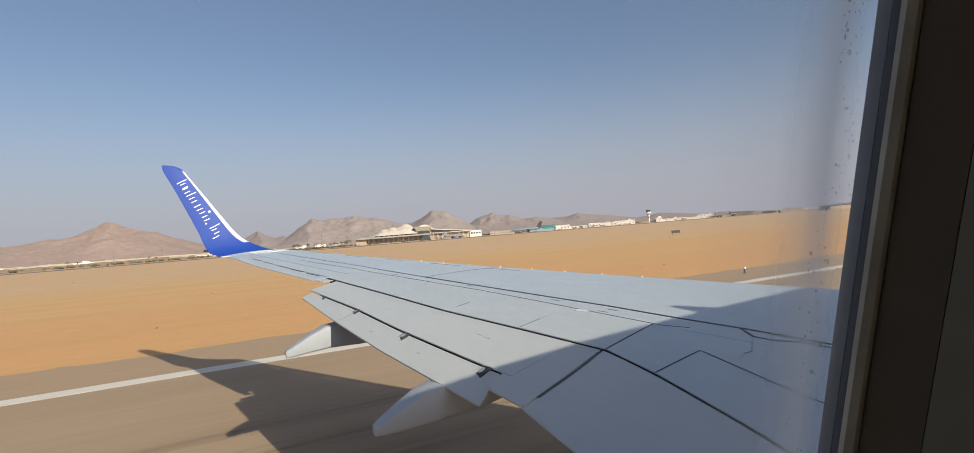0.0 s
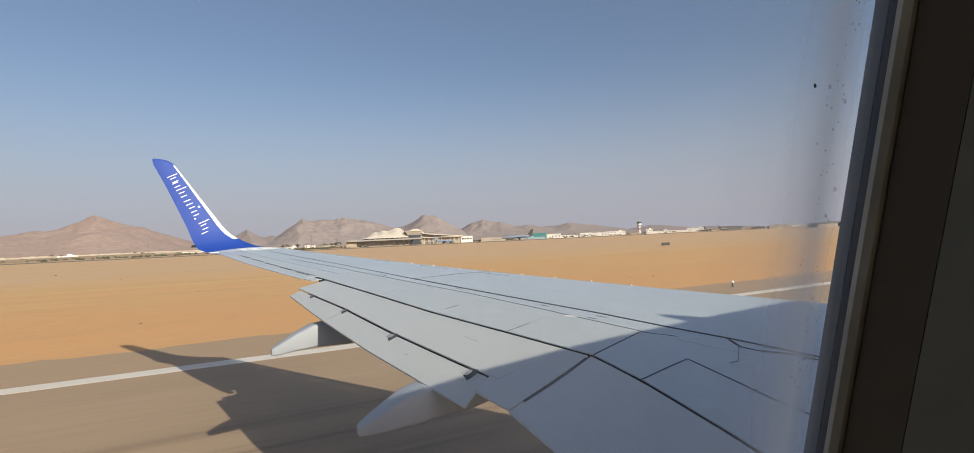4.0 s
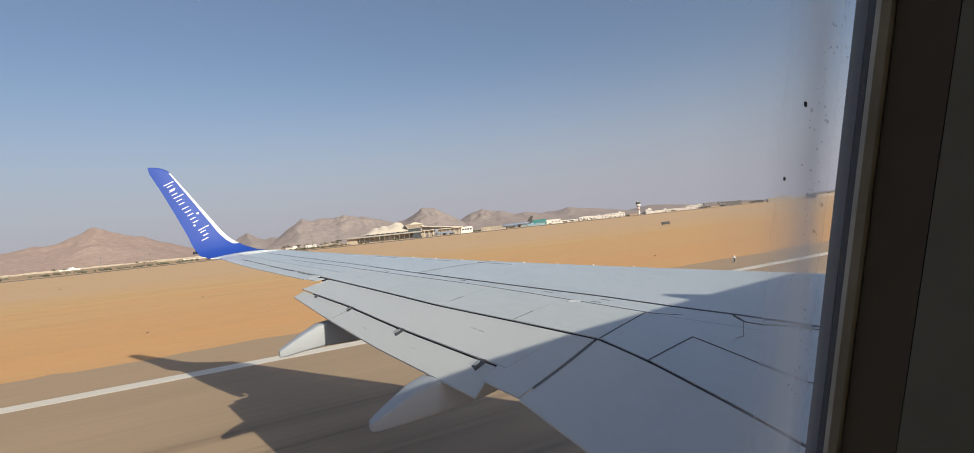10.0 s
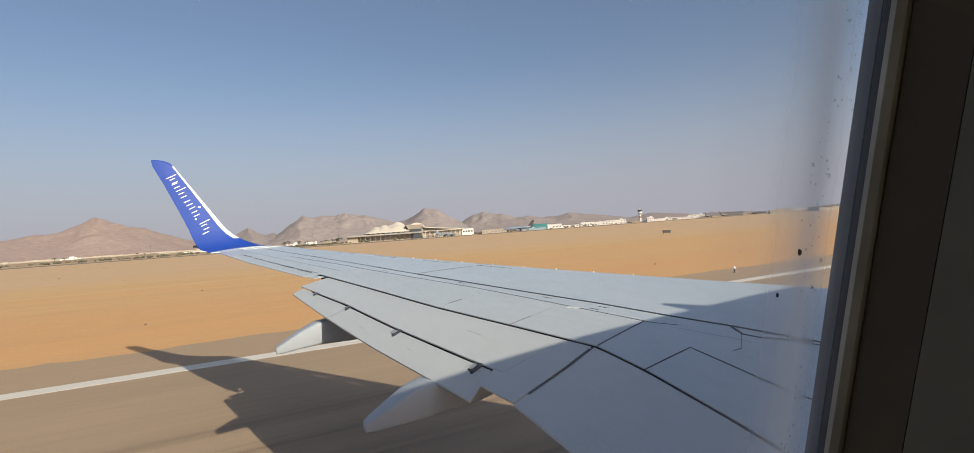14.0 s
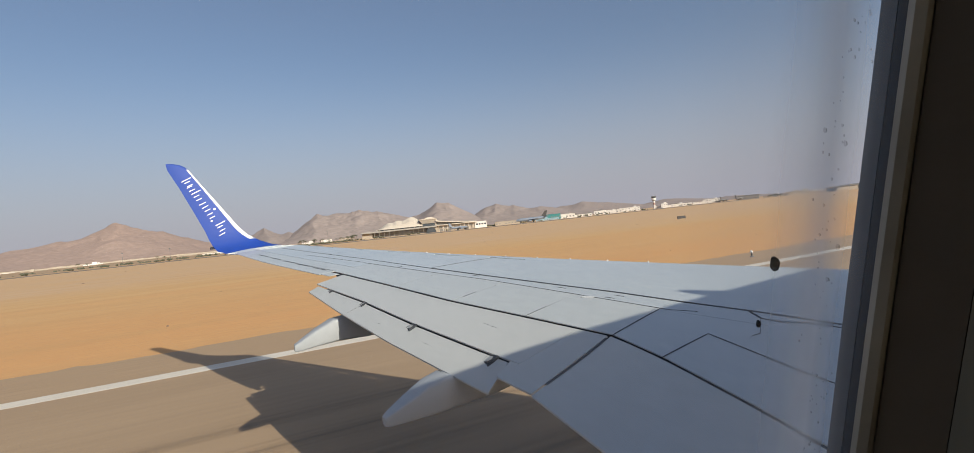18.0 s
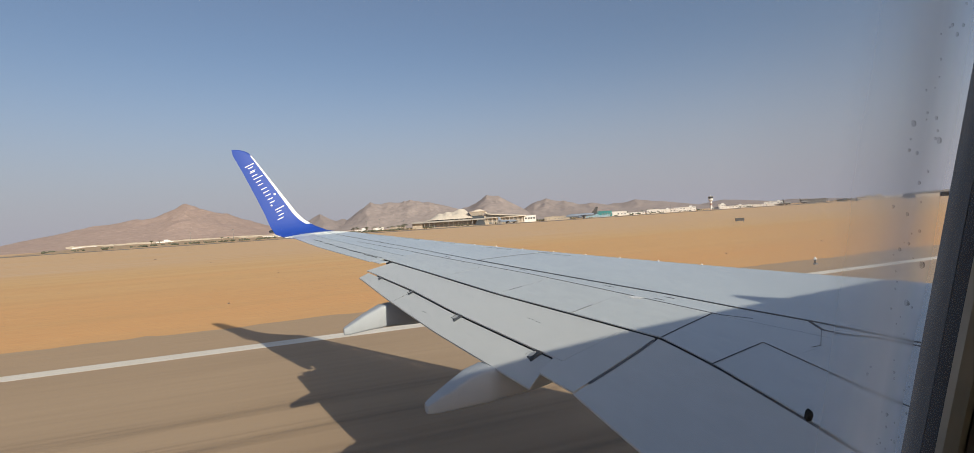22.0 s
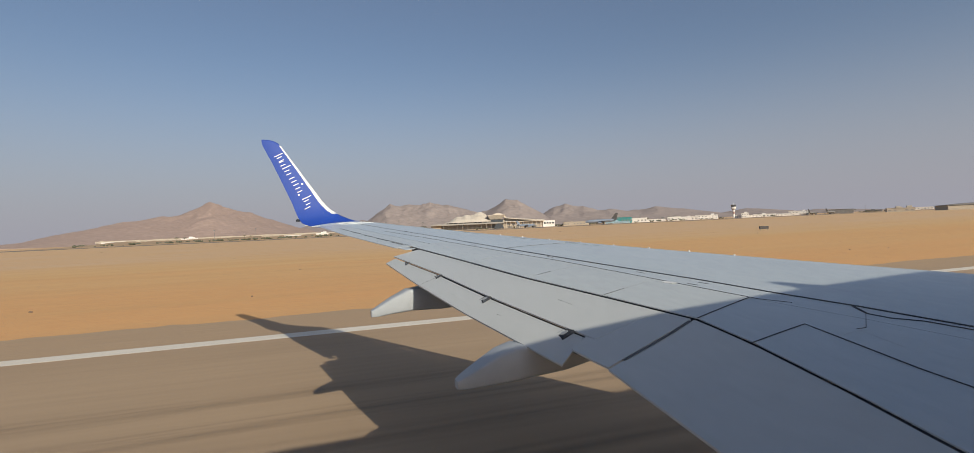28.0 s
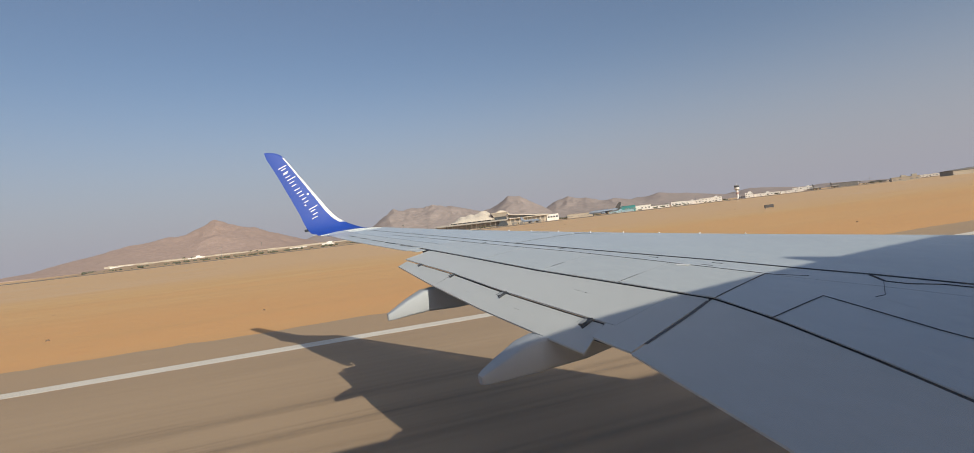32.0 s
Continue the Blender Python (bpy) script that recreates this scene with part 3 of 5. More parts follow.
# fixed skin
panel("upper_skin", 6.083, 12.0, line(SLAT, 0.02), line(SPFR, -0.006), wing_z, WING, ny=24, na=5)
panel("upper_skin", 12.008, 16.55, line(SLAT, 0.008), line(AILFR, -0.006), wing_z, WING, ny=18, na=5)
panel("upper_skin", 1.5, 6.079, line(SLAT, 0.02), line(SPFR, 0.02), wing_z, WING, ny=18, na=4)
panel("upper_skin", 1.5, 5.877, line(SPFR, 0.0), line(SPTE, -0.022), wing_z, WING, lift=-0.002, ny=18, na=8, thick=0.012, slant=0, slant1=0.2)
# spoilers in a row before the flap
for ya, yb, out in ((5.885, 7.075, 0.2), (7.083, 8.40, 0.2), (8.408, 9.86, 0.2), (9.868, 12.0, 0.0)):
    panel("spoiler", ya, yb, line(SPFR, 0.006), line(SPTE, -0.022), wing_z, SPOIL, slant=0.2, slant1=out, ny=8, na=6, thick=0.012, label="flush grey spoiler panel on the upper wing")
# aileron
panel("aileron", 12.006, 16.5, line(AILFR, 0.006), line(WTE), wing_z, SPOIL, ny=16, na=5, thick=0.012, label="grey aileron at the outer trailing edge")
panel("trailing_edge_corner", 11.70, 12.0, line([(11, 2.62), (13, 2.40)]), line(WTE, -0.04), wing_z, SPOIL, lift=-0.003, ny=4, na=4, thick=0.01)
# outboard flap: fore segment and drooped aft segment
panel("flap_fore_segment", 6.236, 11.62, line(SPTE, 0.004), line(HINGE, -0.003), flap_z, FLAP, ny=24, na=6, thick=0.016, slant=0.0708, slant1=0.0, label="grey outer wing flap, lowered a little")
panel("flap_fore_segment", 5.69, 6.203, line(SPTE, 0.004), line([(5.6, 5.19), (6.21, 4.97), (6.4, 4.92)]), flap_z, FLAP, ny=5, na=8, thick=0.02, slant=0.25, slant1=0.10)
panel("flap_aft_segment", 6.19, 11.5, line(HINGE, 0.020), line(AFTTE), aft_z, FLAP, ny=24, na=6, thick=0.02, slant=0.19, slant1=0.0, label="grey aft flap segment drooping below the wing")
# dark sheet below the hinge slot, the slot's shade put into its colour
panel("flap_gap_shade", 6.2, 11.42, line(HINGE, -0.12), line(HINGE, 0.16), lambda y, a: flap_z(y, a) - 0.10, GAP, ny=20, na=2, thick=0.03)
# the corner where the outer flap's aft segment ends
panel("flap_end_plate", 6.195, 6.37, line(HINGE, 0.002), lambda y: max(interp(HINGE, y) + 0.006, min(4.955, 4.615 + (6.37 - y) * 2.42)), flap_z, FLAP, lift=-0.004, ny=10, na=3, thick=0.012)
# inboard flap
inner_te = lambda y: x_le(y) + 8.03 + 0.02 * (5.6 - y)
panel("inboard_flap", 2.0, 5.66, line(SPTE, 0.004), inner_te, flap_z, FLAP, ny=14, na=8, thick=0.02, slant=0, slant1=0.24, label="grey inner wing flap beside the fuselage")
# dark sheet under the spoiler edge, coloured as the shade of that gap
panel("flap_gap_shade", 2.0, 11.40, line(SPTE, -0.16), line(SPTE, 0.14), lambda y, a: min(wing_z(y, a), flap_z(y, a)) - 0.10, GAP, ny=30, na=2, thick=0.03)
ribbon("flap_seal", [(5.905, 3.93), (5.83, 4.25), (5.76, 4.62), (5.70, 4.98)], 0.034, SEALANT, flap_z, 0.006, "dark seal between two flaps")
# seams and sealed edges of the inner skin
ribbon("seam", [(5.17, 4.27), (5.22, 3.54), (4.2, 4.18), (3.75, 4.42)], 0.012, GAP)
ribbon("seam", [(5.31, 2.72), (5.10, 2.93), (4.92, 2.98), (4.72, 2.94), (4.4, 3.02)], 0.028, GAP)
ribbon("seam", [(5.10, 2.95), (4.88, 3.386), (4.90, 3.47)], 0.006, SEALANT)
ribbon("seam", [(5.97, 2.89), (5.70, 2.87)], 0.006, SEALANT)
ribbon("seam", [(12.3, 1.585), (12.9, 1.50), (14.5, 1.30)], 0.008, SEALANT)
for k in range(5):
    y = 12.25 + 0.72 * k
    ribbon("aileron_seam", [(y, interp(AILFR, y) + 0.42 - 0.03 * k), (y + 0.52, interp(AILFR, y + 0.52) + 0.42 - 0.03 * k)], 0.026, GAP)
ribbon("seam", [(12.1, 2.38), (13.3, 2.16), (14.2, 2.0)], 0.012, SEALANT)
for y, a in ((6.72, 2.5), (7.6, 2.32), (6.75, 2.62), (9.3, 1.98), (11.2, 1.70), (14.0, 1.05)):
    ribbon("stencil_bar", [(y, a), (y + 0.14, a - 0.03)], 0.010, SEALANT)
panel("access_cover", 6.98, 7.12, line([(6, 2.62), (8, 2.62)]), line([(6, 2.70), (8, 2.70)]), wing_z, LIGHTMARK, lift=0.005, thick=0.004, ny=2, na=2)


def rivets(rows, zf=wing_z):
    """Rows of small rivet heads along (y, a) points: spacing, radius, points."""
    v, f = [], []
    for step, r, pts in rows:
        for (ya, aa), (yb, ab) in zip(pts, pts[1:]):
            n = max(1, int(math.hypot(yb - ya, ab - aa) / step))
            for i in range(n):
                y, a = ya + (yb - ya) * i / n, aa + (ab - aa) * i / n
                b = len(v)
                for q, h in ((1.0, 0.0), (0.6, 0.003)):
                    v += [(x_le(y) - a + q * r * math.cos(t * math.tau / 6), y + q * r * math.sin(t * math.tau / 6), zf(y, a) + h) for t in range(6)]
                f += [[b + t, b + (t + 1) % 6, b + 6 + (t + 1) % 6, b + 6 + t] for t in range(6)] + [[b + 6 + t for t in range(6)]]
    tagged(part("rivets", mesh_of("rivets", v, f, RIVET), plane, "rows of small rivet heads"), kind="stuff")


rivets(((0.035, 0.0045, [(4.854, 3.50), (4.44, 3.78)]), (0.035, 0.0045, [(4.86, 3.52), (4.884, 3.787)]), (0.05, 0.0045, [(5.80, 3.90), (5.24, 4.12)]),
        (0.09, 0.004, [(6.95, 2.40), (8.5, 2.06), (10.4, 1.74)]), (0.09, 0.004, [(6.9, 2.28), (8.6, 1.96), (10.4, 1.66)])))
# flap segment seams
for k in range(4):
    ribbon("flap_seam", [(9.735 + 0.012 * k, 3.66 + 0.055 * k), (9.741 + 0.012 * k, 3.69 + 0.055 * k)], 0.010, SEALANT, aft_z, 0.004)
for y, a in ((7.15, 3.95), (7.3, 3.90), (7.6, 4.46), (8.8, 4.1)):
    ribbon("stencil_bar", [(y, a), (y + 0.10, a - 0.025)], 0.005, RIVET, flap_z if a < 4.0 else aft_z, 0.004)


def bracket(y, size):
    """A dark hinge fitting that shows in the slot between the flap segments, with its pale roller."""
    a0 = interp(HINGE, y) - 0.01

    def laid(u0, u1, y0, y1, h0, h1, bev):
        v, f = box(u0, u1, y0, y1, h0, h1, bev)
        return [(x_le(y) - a0 - u, q, aft_z(y, a0 + u) + h) for u, q, h in v], f
    b = part("hinge_bracket", mesh_of("hinge_bracket", *laid(0.0, 1.5 * size, y - size, y + size, -0.05, 0.006, 0.004), GAP), plane, "dark flap hinge fitting")
    for d in (-0.86, 0.86):
        part("cheek", mesh_of("cheek", *laid(0.0, 1.6 * size, y + (d - 0.15) * size, y + (d + 0.15) * size, -0.05, 0.016, 0.004), GAP), b)
    ring = [(0.85 * size + 0.5 * size * math.cos(t * math.tau / 14), y + 0.42 * size * math.sin(t * math.tau / 14)) for t in range(14)]
    tops = [[(x_le(y) - a0 - u, q, aft_z(y, a0 + u) + h) for u, q in ring] for h in (-0.01, 0.012)]
    part("roller", mesh_of("roller", *loft(tops), RIVET), b, "worn grey roller")


for y, s in ((10.95, 0.048), (9.74, 0.060), (8.22, 0.076), (6.62, 0.090)):
    bracket(y, s)

# studs on the slat nose
for y in (12.33, 11.77, 11.15, 10.48, 9.85, 9.24, 8.61, 7.98):
    x, z = x_le(y) - 0.17, wing_z(y, 0.17)
    rings = [[(x + r * math.cos(t * math.tau / 8), y + r * math.sin(t * math.tau / 8), z + h) for t in range(8)] for r, h in ((0.013, -0.01), (0.013, 0.014), (0.007, 0.02))]
    v, f = loft(rings)
    part("stud", mesh_of("stud", v, f, WHITE, True), plane, "small white stud on the slat")


# flap track fairings: a fixed front body and a drooped tail
def fairing(y, secs, split):
    def rings(part_secs, grow=0.0):
        out = []
        for x, lo, hi, w in part_secs:
            cz, hz = (lo + hi) / 2, (hi - lo) / 2 + grow
            ring = []
            for t in range(20):
                c, s = math.cos(t * math.tau / 20), math.sin(t * math.tau / 20)
                e = 0.27
                ring.append((x, y + (w + grow) * math.copysign(abs(c) ** e, c), cz + hz * math.copysign(abs(s) ** e, s)))
            out.append(ring)
        return out
    holder = part("flap_track_fairing", mesh_of("fairing_front", *loft(rings([s for s in secs if s[0] >= split])), FAIR, True), plane, "grey flap track fairing under the wing")
    tail = [s for s in secs if s[0] <= split]
    part("fairing_tail", mesh_of("fairing_tail", *loft(rings(tail, 0.006)), FAIR, True), holder, "pale pointed tail of the fairing")


fairing(10.2, [(-6.6, 2.45, 2.70, 0.06), (-7.2, 2.25, 2.66, 0.15), (-7.9, 2.15, 2.60, 0.18), (-8.5, 2.13, 2.56, 0.18), (-9.03, 2.15, 2.50, 0.17), (-9.3, 2.13, 2.38, 0.14), (-9.55, 2.10, 2.24, 0.10), (-9.64, 2.10, 2.19, 0.07)], -9.03)
fairing(6.95, [(-5.6, 2.15, 2.35, 0.06), (-6.3, 2.05, 2.35, 0.14), (-7.2, 1.95, 2.28, 0.19), (-7.9, 1.83, 2.19, 0.20), (-8.42, 1.80, 2.17, 0.19), (-8.62, 1.79, 2.12, 0.17), (-8.85, 1.78, 2.0, 0.14), (-9.06, 1.77, 1.89, 0.09), (-9.12, 1.775, 1.85, 0.06)], -8.42)


# blended winglet
WL = [(16.5, 3.652, -8.54, 1.72, 0.0), (16.8, 3.705, -8.93, 1.56, 0.12), (17.02, 3.80, -9.28, 1.42, 0.45), (17.15, 3.97, -9.62, 1.18, 0.8), (17.24, 4.15, -9.88, 0.99, 1.0), (17.32, 4.35, -10.07, 0.86, 1.0),
      (17.50, 4.95, -10.45, 0.72, 1.0), (17.69, 5.6, -10.86, 0.58, 1.0), (17.84, 6.12, -11.19, 0.49, 1.0), (17.862, 6.21, -11.28, 0.42, 1.0), (17.875, 6.265, -11.38, 0.33, 1.0), (17.885, 6.30, -11.52, 0.19, 1.0), (17.888, 6.31, -11.62, 0.09, 1.0)]


def winglet_ring(y, z, xl, ch, up, grow=0.0, c0=0.0, c1=1.0):
    """One section; up turns its thickness from upright to inboard."""
    nrm = Vector((0, -math.sin(up * 1.28), math.cos(up * 1.28)))
    base = Vector((0, y, z))
    top, low = [], []
    for t in range(11):
        c = c0 + (c1 - c0) * (1 - math.cos(math.pi * t / 10)) / 2
        th = 0.045 * ch * (1.5 * math.sqrt(c) * (1 - c) + 0.06 * (1 - c)) * 2 + grow
        p = base + Vector((xl - c * ch, 0, 0))
        top.append(p + nrm * th)
        low.append(p - nrm * th)
    return top + low[::-1]


wl = part("winglet", mesh_of("winglet", *loft([winglet_ring(*s) for s in WL[1:]]), BLUE, True), plane, "bright blue upswept winglet with white markings")
part("winglet_root", mesh_of("winglet_root", *loft([winglet_ring(*s) for s in WL[:2]] + [winglet_ring(16.86, 3.722, -9.02, 1.52, 0.18)]), WING, True), plane)


def wl_at(s, c, off=0.004):
    """A place on the winglet's inboard face: s 0..1 up the straight part, c along the chord from the front."""
    secs = WL[3:]
    zz = WL[5][1] + (6.235 - WL[5][1]) * s
    y, xl, ch = (float(np.interp(zz, [q[1] for q in secs], [q[k] for q in secs])) for k in (0, 2, 3))
    nrm = Vector((0, -math.sin(1.28), math.cos(1.28)))
    th = 0.045 * ch * (1.5 * math.sqrt(c) * (1 - c) + 0.06 * (1 - c)) * 2
    return Vector((xl - c * ch, y, zz)) + nrm * (th + off)


rows = []
for i in range(17):
    s = -0.17 + 1.11 * i / 16
    rows.append([wl_at(s, c, 0.003) for c in [k * (1.28 - 0.45 * i / 16) for k in (0.002, 0.035, 0.075, 0.125)]])
v, f = sheet(rows, (0, 0.01, 0))
part("leading_edge_strip", mesh_of("leading_edge_strip", v, f, WHITE, True), wl, "white strip along the winglet's front edge")


def mark(kind, s, c, size):
    """A plain white mark on the winglet: one bar, a pair of bars or a dot."""
    ctr = wl_at(s, c, 0.004)
    run = (wl_at(s - 0.02, c, 0.004) - wl_at(s + 0.02, c, 0.004)).normalized()      # down the winglet
    acr = Vector((1, 0, 0))
    acr = (acr - run * acr.dot(run)).normalized()
    w = 0.026
    if kind == "dot":
        rows = [[ctr + (run * math.cos(t * math.tau / 14) + acr * math.sin(t * math.tau / 14)) * r for r in (0.001, size)] for t in range(15)]
        part("marking", mesh_of("marking", *sheet(rows, (0, 0.006, 0)), WHITE), wl, "plain white marking")
        return
    for off in ((-0.62 * size, 0.62 * size) if kind == "pair" else (0.0,)):
        half = size * (0.86 if kind == "pair" else 1.0)
        rows = [[ctr + acr * k + run * (off + d) for d in (-w / 2, w / 2)] for k in (-half, -half + 0.012, half - 0.012, half)]
        rows[0] = [(p + ctr + acr * -half + run * off) / 2 for p in rows[0]]
        rows[-1] = [(p + ctr + acr * half + run * off) / 2 for p in rows[-1]]
        part("marking", mesh_of("marking", *sheet(rows, (0, 0.006, 0)), WHITE), wl, "plain white marking")


for kind, s, c, size in (("bar", 0.90, 0.46, 0.15), ("pair", 0.832, 0.49, 0.10), ("pair", 0.755, 0.54, 0.10), ("bar", 0.69, 0.45, 0.15), ("pair", 0.60, 0.53, 0.10), ("bar", 0.50, 0.52, 0.10),
                         ("bar", 0.445, 0.51, 0.10), ("dot", 0.40, 0.26, 0.036), ("bar", 0.39, 0.51, 0.09), ("pair", 0.30, 0.52, 0.10), ("dot", 0.215, 0.62, 0.03), ("bar", 0.165, 0.42, 0.16), ("pair", 0.085, 0.50, 0.10), ("bar", 0.0, 0.56, 0.14)):
    mark(kind, s * 0.93 - 0.055, c + 0.02, size * 0.9)
part("root_band", mesh_of("root_band", *loft([winglet_ring(16.58, 3.666, -8.644, 1.677, 0.03, 0.004, 0.03, 0.62), winglet_ring(16.70, 3.687, -8.80, 1.613, 0.08, 0.004, 0.03, 0.62)]), WHITE, True), plane, "pale worn band at the winglet's root")
# static wicks and tail light at the winglet's foot
v, f = box(-10.86, -10.74, 17.14, 17.24, 3.86, 3.93, 0.02)
part("tail_lamp", mesh_of("tail_lamp", v, f, GAP), plane, "dark lamp housing at the winglet's foot")
for y in (16.55, 16.9):
    x, z = x_le(y) - 1.72, wing_z(y, 1.7)
    rings = [[(x - d, y + 0.012 * math.cos(t * math.tau / 6), z + 0.012 * math.sin(t * math.tau / 6)) for t in range(6)] for d in (-0.05, 0.16)]
    part("static_wick", mesh_of("static_wick", *loft(rings), WHITE), plane, "short pale static wick")

# ---- fuselage with the cabin window that the camera looks through ----
FY, FZ, FA, FB = -0.2, 3.59, 1.88, 2.05
HX0, HX1, HZ0, HZ1 = -11.12, -9.98, 3.22, 4.22


def fuselage():
    xs = [8.0, 7.4, 6.4, 5, 3, 1, -1, -3, -5, -7, -9, HX1, HX1 - 0.38, HX0 + 0.38, HX0, -13, -15, -17, -19, -21, -23, -25]
    def hull(x):
        k = 1.0
        if x > 5:
            k = math.sqrt(max(0.02, 1 - ((x - 5) / 3.05) ** 2))
        if x < -17:
            k = 1 - 0.085 * (-17 - x)
        return k
    zs = [HZ0, HZ0 + 0.25, HZ0 + 0.5, HZ0 + 0.75, HZ1]
    ang = [math.asin((z - FZ) / FB) for z in zs]
    rest = [ang[-1] + (math.tau - (ang[-1] - ang[0])) * i / 34 for i in range(1, 34)]
    ts = ang + rest
    v, f = [], []
    for x in xs:
        k = hull(x)
        zc = FZ + (1 - k) * (0.5 if x < -17 else 0)
        for t in ts:
            v.append((x, FY + FA * k * math.cos(t), zc + FB * k * math.sin(t)))
    m = len(ts)
    for i in range(len(xs) - 1):
        for j in range(m):
            if HX0 <= xs[i + 1] and xs[i] <= HX1 and j < 4:
                continue
            if j in (21, 22) and -15 <= xs[i] <= -5 and i % 2:
                continue                                        # windows of the far cabin side
            f.append([i * m + j, i * m + (j + 1) % m, (i + 1) * m + (j + 1) % m, (i + 1) * m + j])
    f.append(list(range(m)))
    f.append([(len(xs) - 1) * m + j for j in range(m)][::-1])
    return v, f


v, f = box(-24, 4, FY - 1.6, FY + 1.6, 2.45, 2.55)
part("cabin_floor", mesh_of("cabin_floor", v, f, BEIGE), plane, "cabin floor")
for gy in (-2.86, 2.86):
    leg = part("landing_gear", mesh_of("landing_gear", *loft([[(-6.6 + r * math.cos(t * math.tau / 10), gy * 0.9 + r * math.sin(t * math.tau / 10), z) for t in range(10)] for r, z in ((0.14, 2.0), (0.11, 0.15))]), STEEL, True), plane, "main landing gear leg")
    for dy in (-0.43, 0.43):
        tyre = [[(-6.6 + r * math.cos(t * math.tau / 24), gy * 0.9 + dy + w, 0.185 + r * math.sin(t * math.tau / 24)) for t in range(24)] for r, w in ((0.3, -0.19), (0.52, -0.17), (0.565, -0.08), (0.565, 0.08), (0.52, 0.17), (0.3, 0.19))]
        part("wheel", mesh_of("wheel", *loft(tyre), RUBBER, True), leg, "black main wheel")
fus = part("fuselage", mesh_of("fuselage", *fuselage(), SKIN, True), plane, "white aircraft fuselage")
sol = fus.modifiers.new("wall", "SOLIDIFY")
sol.thickness, sol.offset = 0.02, -1
# blade antenna on the roof
v, f = loft([[(x0 + 0.0, FY - 0.02, z), (x0 - ch * 0.5, FY - 0.05, z), (x0 - ch, FY, z), (x0 - ch * 0.5, FY + 0.05, z)] for x0, ch, z in ((-3.52, 0.42, FZ + FB - 0.04), (-3.66, 0.32, FZ + FB + 0.24), (-3.86, 0.12, FZ + FB + 0.46))])
part("blade_antenna", mesh_of("blade_antenna", v, f, WHITE, True), plane, "white blade antenna on the roof")


def oval(grow, y, n=44):
    """A rounded window outline at depth y; the wall leans inwards as it rises."""
    out = []
    for t in range(n):
        c, s = math.cos(t * math.tau / n), math.sin(t * math.tau / n)
        e = 0.36
        z = (WH + grow) * math.copysign(abs(s) ** e, s)
        out.append((WX + RAKE * z + (WW + grow) * math.copysign(abs(c) ** e, c), y - LEAN * z, WZ + z))
    return out


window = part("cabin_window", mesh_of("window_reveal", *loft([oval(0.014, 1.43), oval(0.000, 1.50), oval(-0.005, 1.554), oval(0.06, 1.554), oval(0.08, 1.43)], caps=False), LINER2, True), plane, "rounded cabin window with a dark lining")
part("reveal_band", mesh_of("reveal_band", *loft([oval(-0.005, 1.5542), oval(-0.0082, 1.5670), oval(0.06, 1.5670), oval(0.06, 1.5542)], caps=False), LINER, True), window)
part("window_trim", mesh_of("window_trim", *loft([oval(-0.0084, 1.5672), oval(-0.0098, 1.5676), oval(-0.011, 1.5695), oval(-0.0106, 1.571), oval(0.06, 1.571), oval(0.06, 1.5672)], caps=False), TRIM, True), window, "grey window trim")
part("rubber_seal", mesh_of("rubber_seal", *loft([oval(-0.001, 1.5715), oval(0.004, 1.576), oval(0.016, 1.586), oval(0.065, 1.586), oval(0.065, 1.5715)], caps=False), RUBBER, True), window, "dark rubber window seal")
pane = part("pane", mesh_of("pane", oval(-0.0015, 1.5725), [list(range(44))], PANE), window, "scratched and fogged acrylic window pane")
pane.visible_shadow = False
outer = []
for t in range(44):
    c, s = math.cos(t * math.tau / 44), math.sin(t * math.tau / 44)
    e = 0.2
    z = (HZ0 + HZ1) / 2 + 0.505 * math.copysign(abs(s) ** e, s)
    outer.append(((HX0 + HX1) / 2 + 0.575 * math.copysign(abs(c) ** e, c), FY + FA * math.sqrt(1 - ((z - FZ) / FB) ** 2) - 0.012, z))
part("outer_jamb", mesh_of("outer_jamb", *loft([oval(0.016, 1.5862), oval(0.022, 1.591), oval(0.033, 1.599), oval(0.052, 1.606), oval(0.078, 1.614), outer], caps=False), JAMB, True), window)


def sidewall():
    ring = oval(0.045, 1.44)
    n = len(ring)
    outer = []
    for t in range(n):
        c, s = math.cos(t * math.tau / n), math.sin(t * math.tau / n)
        e = 0.12
        outer.append((WX + 1.4 * math.copysign(abs(c) ** e, c), 1.44 - LEAN * 0.8 * math.copysign(abs(s) ** e, s), WZ + 1.0 * math.copysign(abs(s) ** e, s)))
    thick = [[(x, y + d, z) for x, y, z in r] for r in (ring, outer) for d in (0, 0.02)]
    return loft([thick[0], thick[2], thick[3], thick[1], thick[0]], caps=False)


SMUT = bpy.data.materials.new("smut")
SMUT.use_nodes = True
smut = SMUT.node_tree
thin = smut.nodes.new("ShaderNodeMixShader")
thin.inputs["Fac"].default_value = 0.8
smut.links.new(smut.nodes.new("ShaderNodeBsdfTransparent").outputs["BSDF"], thin.inputs[1])
smut.links.new(smut.nodes["Principled BSDF"].outputs["BSDF"], thin.inputs[2])
smut.nodes["Principled BSDF"].inputs["Base Color"].default_value = (0.03, 0.025, 0.02, 1)
smut.links.new(thin.outputs["Shader"], smut.nodes["Material Output"].inputs["Surface"])
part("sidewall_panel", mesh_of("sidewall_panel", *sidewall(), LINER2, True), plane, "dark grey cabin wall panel")
